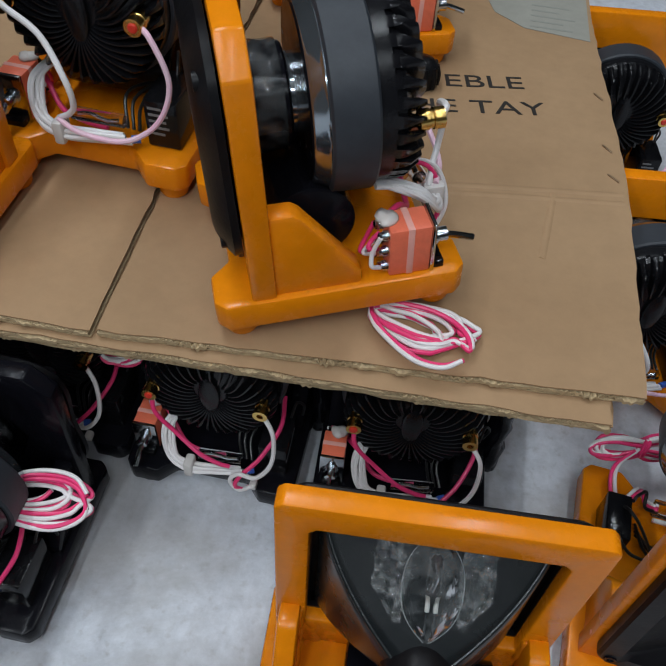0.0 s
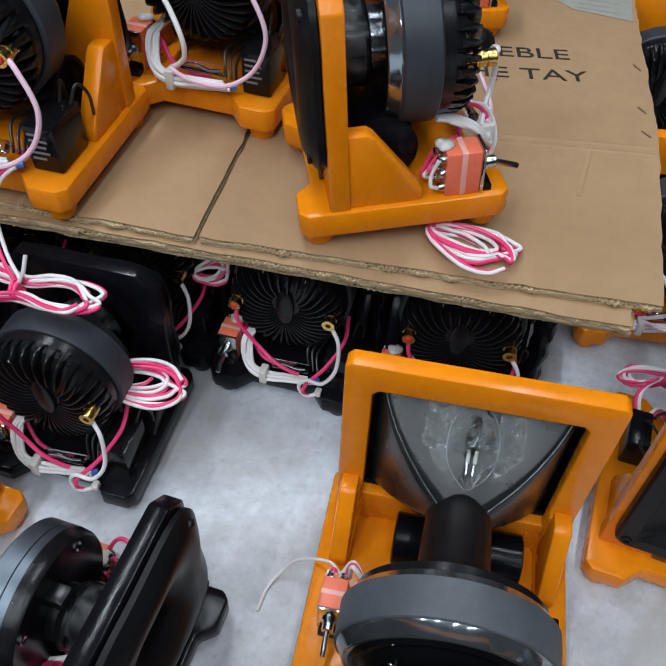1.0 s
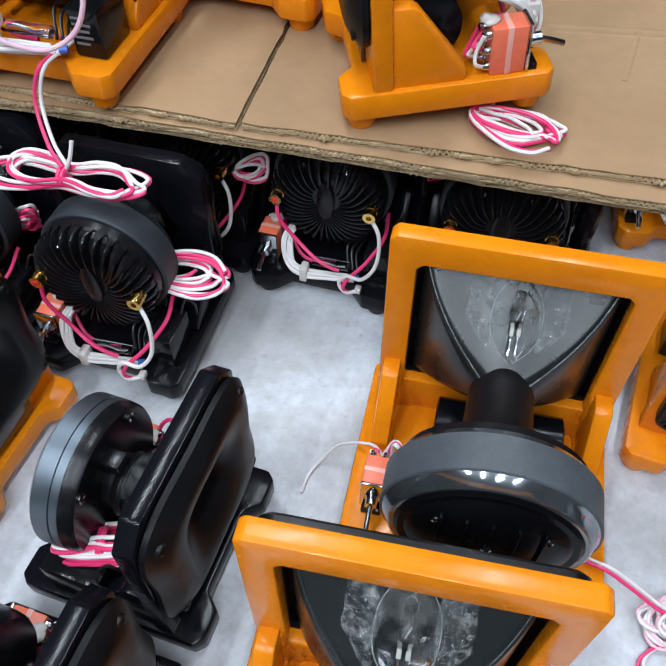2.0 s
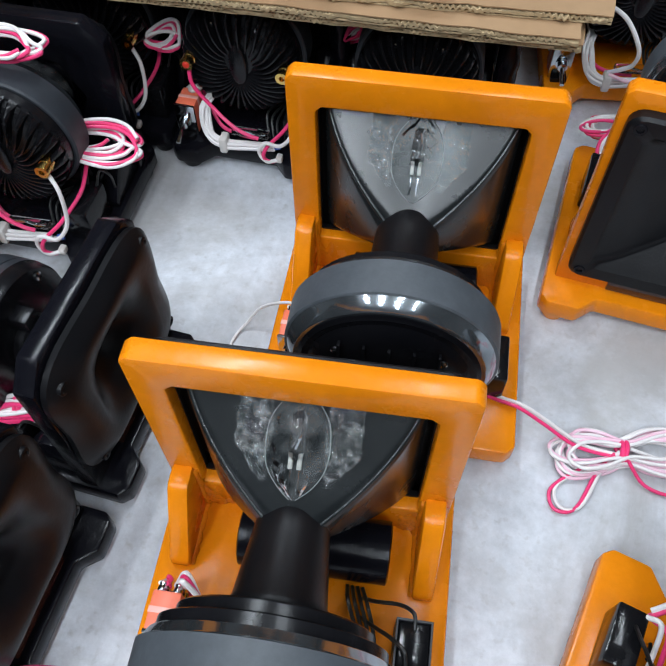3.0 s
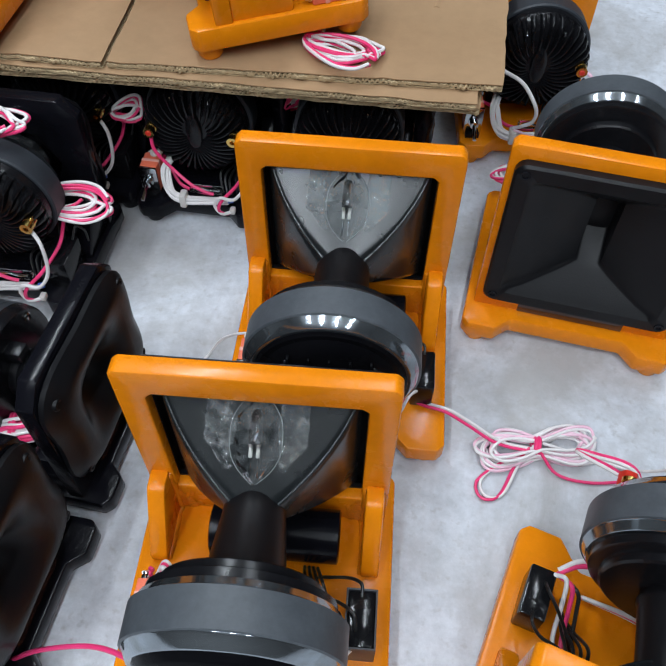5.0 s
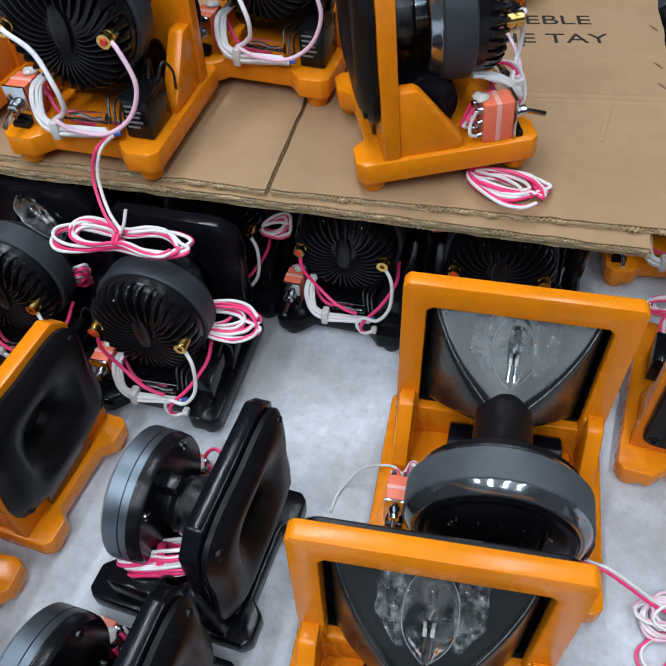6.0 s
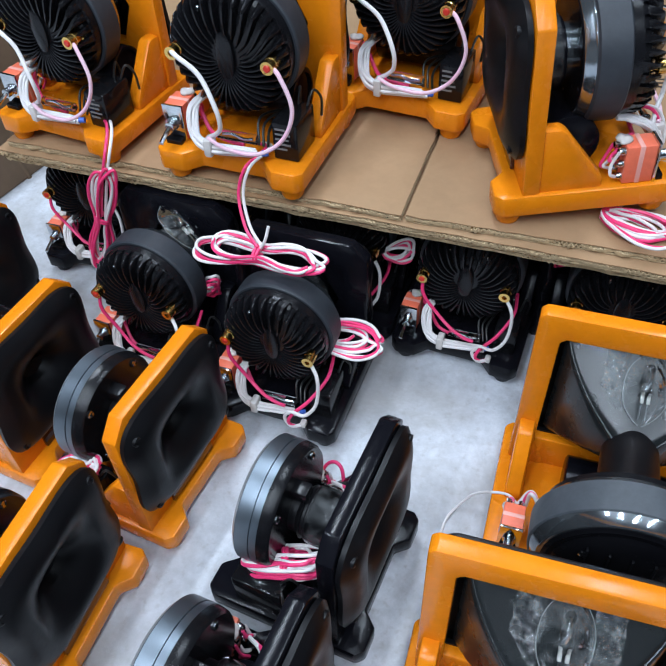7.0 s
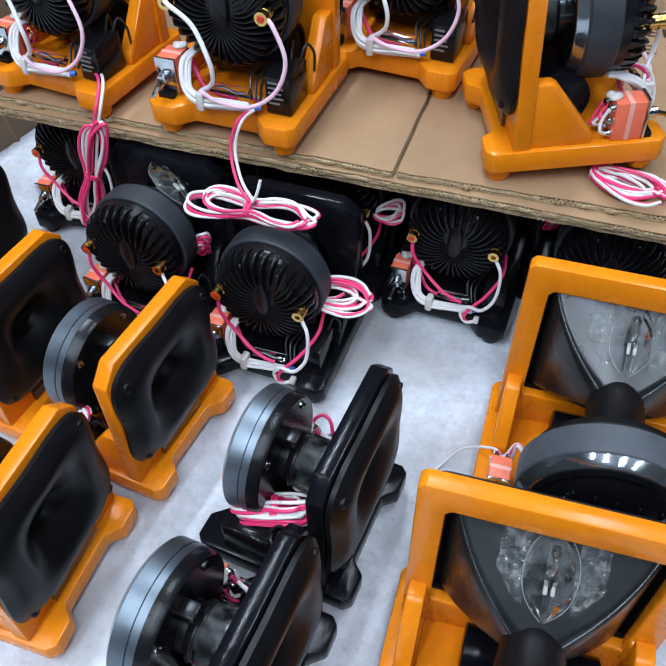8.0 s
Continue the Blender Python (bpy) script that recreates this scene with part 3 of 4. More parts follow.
# ---- the smaller speaker: panel with clipped corners ----
def small_unit(paint, finned, swap=False, strip=True):
    u = root("horn_speaker")
    Z = 0.1065 if finned else 0.090
    stand(u, paint, 0.066, 0.020, -0.116, 0.040, 0.011, 0.013, 0.128, 0.170, 0.013, 0.015, 0.049, 0.080, 0.046, cutout=True)
    pillow_horn(u, 0.1070)
    if strip:
        part("name_strip", box(-0.031, 0.031, -0.001, 0.0030, 0.0295, 0.0480, 0.0006), STRIP, u, "dark brown glossy strip")
    wl, wr = (WHITE_WIRE, PALE_PINK) if swap else (PINK_WIRE, None)
    if finned:
        yt = finned_driver(u, Z, -0.040, RED_CAP if not swap else None, RED_CAP if swap else None, RUBBER_DARK)
        toggle_switch(u, -0.053, -0.084, 0.0285, 0.96)
        capacitor(u, 0.036, 0.058, -0.098, -0.062, 0.0285, 0.062, printed=paint is ORANGE)
        lug = Z + 0.002
        if swap:
            wire(u, [(-0.043, yt, lug), (-0.034, yt - 0.008, lug + 0.001), (-0.014, yt - 0.012, lug - 0.010), (0.001, -0.118, 0.078), (0.002, -0.117, 0.062), (-0.005, -0.112, 0.052), (-0.014, -0.108, 0.045)], wl, 0.0019)
        else:
            wire(u, [(-0.040, yt, lug - 0.003), (-0.037, yt - 0.006, lug - 0.018), (-0.022, -0.106, 0.072), (-0.004, -0.112, 0.060), (0.010, -0.113, 0.053), (0.018, -0.112, 0.050)], wl)
        if swap:
            wire(u, [(0.040, yt, lug), (0.050, yt - 0.006, lug - 0.004), (0.061, yt - 0.012, lug - 0.026), (0.054, -0.116, 0.060), (0.034, -0.122, 0.047), (0.006, -0.120, 0.045), (-0.014, -0.112, 0.046)], wr)
        else:
            wire(u, [(0.048, -0.060, 0.078), (0.050, -0.082, 0.070), (0.040, -0.104, 0.058), (0.027, -0.117, 0.047), (0.024, -0.120, 0.037), (0.030, -0.118, 0.0315), (0.036, -0.112, 0.031)], PINK_WIRE)
            wire(u, [(0.040, yt, lug - 0.003), (0.050, yt - 0.008, lug - 0.016), (0.050, -0.112, 0.066), (0.040, -0.118, 0.052), (0.026, -0.118, 0.052), (0.020, -0.119, 0.042), (0.027, -0.120, 0.033), (0.037, -0.113, 0.0315)], WHITE_WIRE)
            part("wire_tie", box(0.0330, 0.0385, -0.1165, -0.1095, 0.0290, 0.0350, 0.0012), GLUE, u, "milky nylon tie")
        for k in range(6):
            ox, oz = 0.0034 * math.cos(k * 1.1), 0.0034 * math.sin(k * 1.1)
            wire(u, [(-0.034 + 0.002 * k, -0.072, 0.067), (-0.034 + ox, -0.094 + oz, 0.060), (-0.028 + ox, -0.108 + 0.4 * oz, 0.043 + oz), (-0.014, -0.111 + ox, 0.037 + oz), (0.006, -0.109 + 0.8 * ox, 0.0365 + 0.9 * oz), (0.022 + 0.002 * k, -0.106 + 0.6 * ox, 0.0365 + 0.6 * oz)],
                 WHITE_WIRE, 0.0016)
        wire(u, [(-0.046, -0.070, 0.050), (-0.034, -0.084, 0.052), (-0.022, -0.093, 0.040), (-0.006, -0.096, 0.036), (0.010, -0.098, 0.036)], PINK_WIRE)
        part("sleeve", tube([(0.029, -0.105, 0.036), (0.034, -0.103, 0.036)], 0.0026, 3, 10), BLUE_TAPE, u, "blue heat-shrink sleeve")
        part("cable_clip", box(-0.0175, -0.0105, -0.1170, -0.1050, 0.0305, 0.0460, 0.0018), GLUE, u, "milky nylon cable clip")
        fuse_lamp(u, (-0.008, -0.104, 0.047), (0.024, -0.101, 0.045))
        for k in range(3):
            wire(u, [(0.030 - 0.004 * k, -0.095, 0.036), (0.026 - 0.004 * k, -0.080, 0.044 + 0.004 * k), (0.034, -0.062, 0.052), (0.040, -0.050, 0.040)], BLACK_WIRE, 0.0011)
        part("coil_body", lathe([(-0.038, 0.0215), (-0.037, 0.0230), (0.037, 0.0230), (0.038, 0.0215), (0.038, 0.019), (0.036, 0.018), (0.036, 0.001)], 0.0515, -0.0375, 40, axis="x"), BLACK_GLOSS, u, "glossy black cylindrical capacitor")
    else:
        smooth_driver(u, Z, -0.061)
        capacitor(u, 0.040, 0.062, -0.090, -0.048, 0.0285, 0.064, printed=paint is not ORANGE)
        toggle_switch(u, -0.050, -0.078, 0.0285)
        wire(u, [(-0.020, -0.030, 0.050), (-0.040, -0.036, 0.066), (-0.050, -0.050, 0.054)], PINK_WIRE)
        wire(u, [(-0.022, -0.034, 0.050), (-0.042, -0.040, 0.062), (-0.052, -0.056, 0.052)], WHITE_WIRE)
        part("coil_body", lathe([(-0.034, 0.0185), (-0.033, 0.020), (0.033, 0.020), (0.034, 0.0185), (0.034, 0.006), (0.030, 0.005)], 0.049, -0.036, 36, axis="x"), BLACK_GLOSS, u, "glossy black cylindrical capacitor")
    return u


# ---- the larger speaker: open frame panel with a wide horn ----
def wide_horn(parent, z0, w=0.0795, h=0.0770):
    """Front flange with a slotted flare, and the moulded body behind it."""
    def ring_pts(rw, rh, cr, y, dz=0.0, n=6):
        out = []
        for sx, sz, a0 in ((1, -1, -90), (1, 1, 0), (-1, 1, 90), (-1, -1, 180)):
            for k in range(n):
                a = radians(a0 + 90 * k / (n - 1))
                out.append((sx * (rw - cr) + cr * math.cos(a), y, z0 + dz + sz * (rh - cr) + cr * math.sin(a)))
        return out

    def loft(levels, cap_ends=True, cap_last=False):
        bm = bmesh.new()
        rings = [[bm.verts.new(p) for p in lv] for lv in levels]
        n = len(rings[0])
        for p, q in zip(rings, rings[1:]):
            for k in range(n):
                bm.faces.new((p[k], p[(k + 1) % n], q[(k + 1) % n], q[k]))
        if cap_ends:
            bm.faces.new(rings[0])
        if cap_ends or cap_last:
            bm.faces.new(rings[-1])
        return bm

    lv = [ring_pts(w, h, 0.010, 0.0005), ring_pts(w, h, 0.010, 0.007), ring_pts(w - 0.002, h - 0.002, 0.009, 0.009), ring_pts(w - 0.013, h - 0.013, 0.006, 0.009), ring_pts(w - 0.016, h - 0.016, 0.006, 0.006)]
    for i in range(1, 11):
        s = i / 10
        rw = 0.0110 + (w - 0.031) * max(0.0, 1 - s / 0.5) ** 1.05
        rh = (h - 0.016) * (1 - 0.80 * s)
        lv.append(ring_pts(rw, rh, 0.004, 0.006 - 0.052 * s))
    flange = part("horn_mouth", loft(lv, False, True), BLACK_MATT, parent, "matt black horn mouth with a narrow slot", angle=40)
    for sx in (-1, 1):
        for sz in (-1, 1):
            b2 = lathe([(0.009, 0.0042), (0.0100, 0.0040), (0.0100, 0.0024), (0.0085, 0.002)], z0 + sz * (h - 0.0085), sx * (w - 0.0085), 14)
            part("bolt", b2, BLACK_GLOSS, flange, "black socket bolt")
    # body behind the panel: a fan that narrows to the throat
    def fan(s):
        """Half width, half height and corner radius at a share s of the body's depth."""
        return 0.0165 + 0.0455 * (1 - 0.55 * s - 0.45 * s * s), 0.0585 - 0.0445 * s ** 0.92, 0.0055 + 0.0070 * s ** 3

    lv, edge = [], []
    for i in range(19):
        s = i / 18
        rw, rh, cr = fan(s)
        y = -0.001 - 0.053 * s
        lv.append(ring_pts(rw, rh, cr, y))
        edge.append((rw - 0.29 * cr - 0.0008, y, z0 + rh - 0.29 * cr - 0.0008))
    body = part("horn_body", loft(lv, False), HORN_GREY, parent, "satin grey-black fan-shaped horn body", angle=40)
    for sx in (-1, 1):
        part("edge_bead", tube([(sx * x, y, z) for x, y, z in edge], 0.0016, 2, 10), HORN_GREY, body, "rounded moulded edge", angle=180)
    plate_back = part("horn_flange", prism([(-0.0675, z0 - 0.062), (0.0675, z0 - 0.062), (0.0675, z0 + 0.0655), (-0.0675, z0 + 0.0655)], "y", -0.0042, -0.0008, 0, [(-0.0660, z0 - 0.058), (0.0660, z0 - 0.058), (0.0660, z0 + 0.059), (-0.0660, z0 + 0.059)]), BLACK_MATT, parent, "matt black flange seen through the panel opening")
    return plate_back


def spare_lamp(parent, z0):
    """A clear bag with a two-pin lamp, taped on the slope of the horn body."""
    slope = math.atan2(0.0385, 0.053)
    h = root("spare_lamp")
    h.parent = parent
    h.matrix_basis = pose(0, -0.0235, z0 + 0.0425, degrees_of(slope), 0, 0)
    lamp_bag(h)
    for sx in (-1, 1):
        bm = bmesh.new()
        rows = []
        for j in range(13):
            v = j / 12
            x0, x1 = sx * (0.0135 + 0.0008 * math.sin(v * 9)), sx * (0.0315 - 0.040 * max(0, 0.34 - v) + 0.0005 * math.sin(v * 23 + sx))
            rows.append([bm.verts.new((x0 + (x1 - x0) * i / 4, -0.020 + 0.050 * v, 0.0012 + 0.0006 * noise.noise(Vector((v * 7, i * 0.9, sx))))) for i in range(5)])
        for p, q in zip(rows, rows[1:]):
            for i in range(4):
                bm.faces.new((p[i], p[i + 1], q[i + 1], q[i]))
        part("tape_patch", bm, TAPE, h, "cloudy clear adhesive tape")


def lamp_bag(h):
    """Bag, bulb, feet and pins, lying along y."""
    bm = bmesh.new()
    NX, NY = 20, 34
    grid = []
    for j in range(NY + 1):
        v = -1 + 2 * j / NY
        half = 0.0145 * (1 - abs(v) ** 2.6) + 0.0015
        row = []
        for i in range(NX + 1):
            u = -1 + 2 * i / NX
            zz = 0.0088 * (1 - u * u) ** 1.6 * (1 - v * v) + 0.0009 * noise.noise(Vector((u * 3, v * 5, 1.7))) + 0.0016 * abs(noise.noise(Vector((u * 3.1 + 2 * v, v * 4.0 - u, 6.3)))) 
            row.append(bm.verts.new((half * u, 0.028 * v, max(0.0006, zz + 0.001))))
        grid.append(row)
    for j in range(NY):
        for i in range(NX):
            bm.faces.new((grid[j][i], grid[j][i + 1], grid[j + 1][i + 1], grid[j + 1][i]))
    part("clear_bag", bm, FILM, h, "clear crinkled plastic bag")
    # thin pale tubes draw the rim highlight of the bag
    for sx in (-1, 1):
        rim = [(sx * (0.0145 * (1 - abs(v) ** 2.6) + 0.0015), 0.028 * v, 0.0012 + 0.0005 * math.sin(9 * v + sx)) for v in [-1 + k / 8 for k in range(17)]]
        part("bag_seam", tube(rim, 0.00026, 3, 6), EDGE_GLINT, h, "pale line painted as the highlight on the bag's edge")
    part("lamp_glass", lathe([(0.018, 0.0016), (0.016, 0.0036), (0.004, 0.0042), (-0.002, 0.0042), (-0.006, 0.0034)], 0.0052, 0, 18), GLASS, h, "clear glass lamp bulb")
    for sx in (-0.0022, 0.0022):
        part("lamp_foot", box(sx - 0.0012, sx + 0.0012, -0.0115, -0.003, 0.0040, 0.0064, 0.0006), CLEARISH, h, "pressed glass lamp foot")
    for sx in (-0.0021, 0.0021):
        part("pin", tube([(sx, -0.012, 0.0050), (sx, -0.018, 0.0046), (sx * 1.1, -0.0235, 0.0040)], 0.0007, 3, 8), CHROME, h, "steel lamp pin")
    part("filament", tube([(0, 0.014, 0.0052), (0.0008, 0.006, 0.0058), (-0.0008, -0.001, 0.0048)], 0.0009, 4, 6), CHROME, h, "lamp filament")


def degrees_of(a):
    return a * 180 / math.pi


def large_unit(front=-0.107, lamp=True, red_cap=False, side=-1, shell=False):
    u = root("horn_speaker")
    Z = 0.122
    stand(u, ORANGE, 0.092, 0.026, -0.152, 0.062, 0.014, 0.020, 0.170, 0.210, 0.013, 0.004, 0.069, 0.086, 0.044, window=(0.0665, 0.062, 0.187))
    wide_horn(u, Z)
    part("name_strip", box(-0.046, 0.046, -0.001, 0.0024, 0.0295, 0.0400, 0.0006), STRIP, u, "dark brown glossy strip")
    r = 0.0635
    t0, t1 = (0.0190, 0.0240) if red_cap else (0.0200, 0.0225)
    part("throat", lathe([(-0.0420, t0 - 0.004), (-0.0430, t0 - 0.001), (-0.0450, t0), (-0.056, t0 + 0.001), (front + 0.014, t1), (front + 0.012, t1 + 0.0012), (front + 0.009, t1 + 0.0012), (front + 0.007, t1), (front + 0.003, t1)], Z, 0, 44), BLACK_MATT, u, "black tubular throat")
    pr = 0.0490 if red_cap else 0.0430
    part("face_plate", lathe([(front + 0.0050, 0.020), (front + 0.0050, pr - 0.002), (front + 0.0038, pr - 0.0004), (front - 0.001, pr), (front - 0.002, 0.0540), (front - 0.003, 0.0560), (front - 0.0098, 0.0565)], Z, 0, 64), FIN_BLACK, u, "stepped black front plate")
    part("steel_band", lathe([(front - 0.0094, 0.0560), (front - 0.0086, r - 0.0052), (front - 0.0092, r - 0.0044), (front - 0.0132, r - 0.0022), (front - 0.0138, r - 0.0014), (front - 0.016, r - 0.0008)], Z, 0, 96), BAND, u, "polished bevelled steel band")
    part("magnet_ring", lathe([(front - 0.0140, r - 0.002), (front - 0.0145, r), (front - 0.0365, r), (front - 0.0372, r - 0.001), (front - 0.0372, 0.052)], Z, 0, 96), RUBBER, u, "matt grey ferrite magnet ring")
    part("rear_band", lathe([(front - 0.0368, r - 0.0014), (front - 0.0380, r - 0.0020), (front - 0.0386, r - 0.0026), (front - 0.0446, r - 0.0060), (front - 0.0452, r - 0.0072), (front - 0.044, r - 0.012)], Z, 0, 96), BAND, u, "polished bevelled steel rim")
    if red_cap:
        prof = [(front - 0.0440, r - 0.0085), (front - 0.0485, r - 0.0112), (front - 0.0500, r - 0.0125), (front - 0.0545, r - 0.0240), (front - 0.0580, r - 0.0360), (front - 0.0600, 0.016), (front - 0.0605, 0.001)]
    else:
        prof = [(front - 0.0440, r - 0.0085), (front - 0.0455, r - 0.0110), (front - 0.0465, r - 0.0120), (front - 0.0465, r - 0.0160), (front - 0.0490, r - 0.0190), (front - 0.0515, r - 0.028), (front - 0.0530, 0.014), (front - 0.0530, 0.001)]
    d = part("rear_disc", lathe(prof, Z, 0, 72), DISC_BLACK, u, "black domed rear disc")
    for k in () if red_cap else range(-2, 3):
        part("rib", box(k * 0.014 - 0.0010, k * 0.014 + 0.0010, front - 0.0540, front - 0.0500, Z - 0.028, Z + 0.032, 0.0006), DISC_BLACK, d)
    screw(d, 0.0, front - (0.0604 if red_cap else 0.0529), Z + 0.003, 0.003)
    for k in () if red_cap else range(2):
        screw(d, 0.030 * (2 * k - 1), front - 0.0512, Z + 0.024, 0.0028)
    if red_cap:
        tl = terminal(u, side * 0.044, front - 0.049, Z + 0.002, None, 0.012)
        part("post_cap", prism([(side * 0.044 + 0.007 * math.cos(k * math.pi / 3), Z - 0.004 + 0.007 * math.sin(k * math.pi / 3)) for k in range(6)], "y", front - 0.068, front - 0.053, 0.001), RED_CAP, tl, "red hexagonal plastic cap")
        if side > 0:
            for k, mm in enumerate((WHITE_WIRE, PINK_WIRE)):
                o = 0.0022 * k
                wire(u, [(0.044, front - 0.064, Z - 0.004), (0.056, front - 0.070 - o, Z - 0.010), (0.076, front - 0.084 - o, Z - 0.026 - o), (0.066, front - 0.088 - o, Z - 0.030), (0.036, front - 0.080 - o, Z - 0.020), (0.026, front - 0.060, 0.070), (0.028 - o, front - 0.030, 0.036)], mm, 0.0014)
    part("coil_body", lathe([(-0.038, 0.017), (-0.037, 0.019), (0.052, 0.019), (0.053, 0.017), (0.053, 0.007), (0.049, 0.006)], 0.050, -0.037, 36, axis="x"), BLACK_GLOSS, u, "glossy black cylindrical capacitor")
    capacitor(u, 0.062, 0.080, -0.112, -0.076, 0.0285, 0.058, wires=False)
    if shell:
        part("capacitor_shell", prism([(0.0605, -0.1135), (0.0815, -0.1135), (0.0815, -0.0745), (0.0605, -0.0745)], "z", 0.0284, 0.0588, 0.0003,
                                  [(0.0618, -0.1122), (0.0802, -0.1122), (0.0802, -0.0758), (0.0618, -0.0758)]), SHELL, u, "dark grey plastic capacitor shell")
    for k in range(4):
        wire(u, [(0.030 + 0.003 * k, -0.058, 0.044), (0.032 + 0.004 * k, -0.070, 0.058 - 0.004 * k), (0.040 + 0.003 * k, -0.084, 0.040), (0.052, -0.096 - 0.003 * k, 0.033)], BLACK_WIRE, 0.0012)
    wire(u, [(0.040, -0.062, 0.036), (0.048, -0.066, 0.050), (0.062, -0.067, 0.055), (0.070, -0.072, 0.060), (0.071, -0.080, 0.0575)], BLACK_WIRE, 0.0012)
    wire(u, [(0.038, -0.072, 0.034), (0.048, -0.080, 0.050), (0.058, -0.087, 0.062), (0.066, -0.094, 0.066), (0.068, -0.102, 0.0575)], BLACK_WIRE, 0.0012)
    toggle_switch(u, -0.072, -0.090, 0.0285, 0.95, glued=False)
    for k, mm in enumerate((WHITE_WIRE, PINK_WIRE, WHITE_WIRE)):
        wire(u, [(-0.070 + 0.003 * k, -0.074, 0.050), (-0.062, -0.070 - 0.003 * k, 0.066 + 0.003 * k), (-0.052, -0.082, 0.060), (-0.040, -0.098, 0.040), (0.000, -0.110, 0.034 + 0.002 * k), (0.040, -0.112, 0.034)], mm)
    if side > 0:
        part("connector", box(0.022, 0.042, -0.062, -0.050, 0.0285, 0.041, 0.0015), GLASS, u, "clear plastic wire connector")
        for k, (mm, r) in enumerate(((WHITE_WIRE, 0.0016), (PINK_WIRE, 0.0016), (BLACK_WIRE, 0.0014))):
            wire(u, [(0.064 - 0.004 * k, -0.110, 0.057), (0.056 - 0.005 * k, -0.108 + 0.002 * k, 0.060 - 0.002 * k), (0.053 - 0.005 * k, -0.094, 0.048), (0.052 - 0.006 * k, -0.078, 0.037), (0.048 - 0.005 * k, -0.066, 0.034), (0.040 - 0.004 * k, -0.058, 0.034)], mm, r)
        wire(u, [(0.062, -0.112, 0.054), (0.050, -0.122, 0.058), (0.034, -0.126, 0.056), (0.020, -0.122, 0.050)], PINK_WIRE, 0.0018)
        wire(u, [(0.062, -0.115, 0.055), (0.050, -0.125, 0.060), (0.034, -0.129, 0.058), (0.020, -0.125, 0.052)], WHITE_WIRE, 0.0018)
    else:
        fuse_lamp(u, (-0.004, -0.108, 0.040), (0.026, -0.106, 0.040))
        part("connector", box(0.022, 0.040, -0.128, -0.118, 0.0285, 0.040, 0.0015), GLASS, u, "clear plastic wire connector")
        for k, mm in enumerate((WHITE_WIRE, PINK_WIRE, BLACK_WIRE)):
            wire(u, [(0.066 - 0.003 * k, -0.112, 0.052), (0.060 - 0.002 * k, -0.120, 0.056 - 0.004 * k), (0.054 - 0.003 * k, -0.128, 0.044), (0.046, -0.126 + 0.003 * k, 0.036), (0.036, -0.124 + 0.002 * k, 0.034)], mm, 0.0014)
    if lamp:
        spare_lamp(u, Z)
    return u


# ---- speakers in their places ----
CARD_Z = 0.195
L_OSF = "orange lacquered horn speaker with ribbed black driver, on the cardboard"
proto_orange_fin = small_unit(ORANGE, True, swap=True)
proto_orange_pot = small_unit(ORANGE, False)
proto_black_fin = small_unit(BLACK_GLOSS, True)
proto_black_pot = small_unit(BLACK_GLOSS, False)
proto_large = large_unit()
proto_large_long = large_unit(front=-0.104, red_cap=True, shell=True)
proto_large_turned = large_unit(front=-0.100, red_cap=True, side=1)


def place(proto, first, spots, label, group, size=1.0):
    """Spots of x, y, z, turn and, where it stands on a cable, forward lean; the proto itself takes the first."""
    for k, (x, y, z, rz, *lean) in enumerate(spots):
        m = pose(x, y, z, lean[0] if lean else 0, 0, rz) @ Matrix.Scale(size, 4)
        if k == 0 and first:
            ob = proto
            ob.matrix_basis = m
        else:
            ob = copy_thing(proto, m)
        tagged(ob, label, "speaker", group)


place(proto_orange_fin, True, [(-0.476, 0.178, CARD_Z, -3.4), (-0.2976, 0.186, CARD_Z, 1.5), (-0.186, 0.330, CARD_Z, -1.7), (-0.066, 0.163, CARD_Z + 0.001, 114, -4.0), (-0.103, 0.462, CARD_Z, 112)],
      L_OSF, "orange speakers on the cardboard", 1.045)
place(proto_orange_fin, False, [(0.222, 0.365, 0, 8), (0.205, 0.645, 0, 8)], "orange lacquered horn speaker with ribbed driver, on the floor", "orange speakers on the floor")
place(proto_orange_pot, True, [(-0.256, -0.133, 0, -92.7), (-0.268, -0.279, 0, -86), (-0.398, -0.126, 0, -92), (-0.528, -0.053, 0, -92)],
      "orange lacquered horn speaker with steel driver, on the floor", "orange speakers on the floor")
place(proto_black_fin, True, [(-0.222, 0.063, 0, 1.5), (-0.365, 0.0715, 0, -0.5), (-0.081, 0.202, 0, 1), (0.058, 0.211, 0, 4.2), (-0.520, 0.190, 0, 5), (-0.219, 0.212, 0, 2), (-0.362, 0.215, 0, 2), (-0.085, 0.338, 0, 4), (0.062, 0.358, 0, 4), (-0.240, 0.350, 0, 2)],
      "glossy black horn speaker with ribbed black driver, on the floor", "black speakers on the floor")
place(proto_black_pot, True, [(-0.0735, -0.1625, 0, -91.7), (-0.0795, -0.306, 0, -91.2)], "glossy black horn speaker with steel driver, on the floor", "black speakers on the floor")
place(proto_large, True, [(0.0857, 0.0077, 0, 4.8), (0.286, 0.0163, 0, 175.7)], "large orange horn speaker with open frame panel", "large orange speakers")
place(proto_large_long, True, [(0.0653, -0.1972, 0, 5.9)], "large orange horn speaker with open frame panel and red terminal cap", "large orange speakers")
place(proto_large_turned, True, [(0.307, -0.352, 0, 166.5)], "large orange horn speaker with open frame panel and red terminal cap", "large orange speakers")


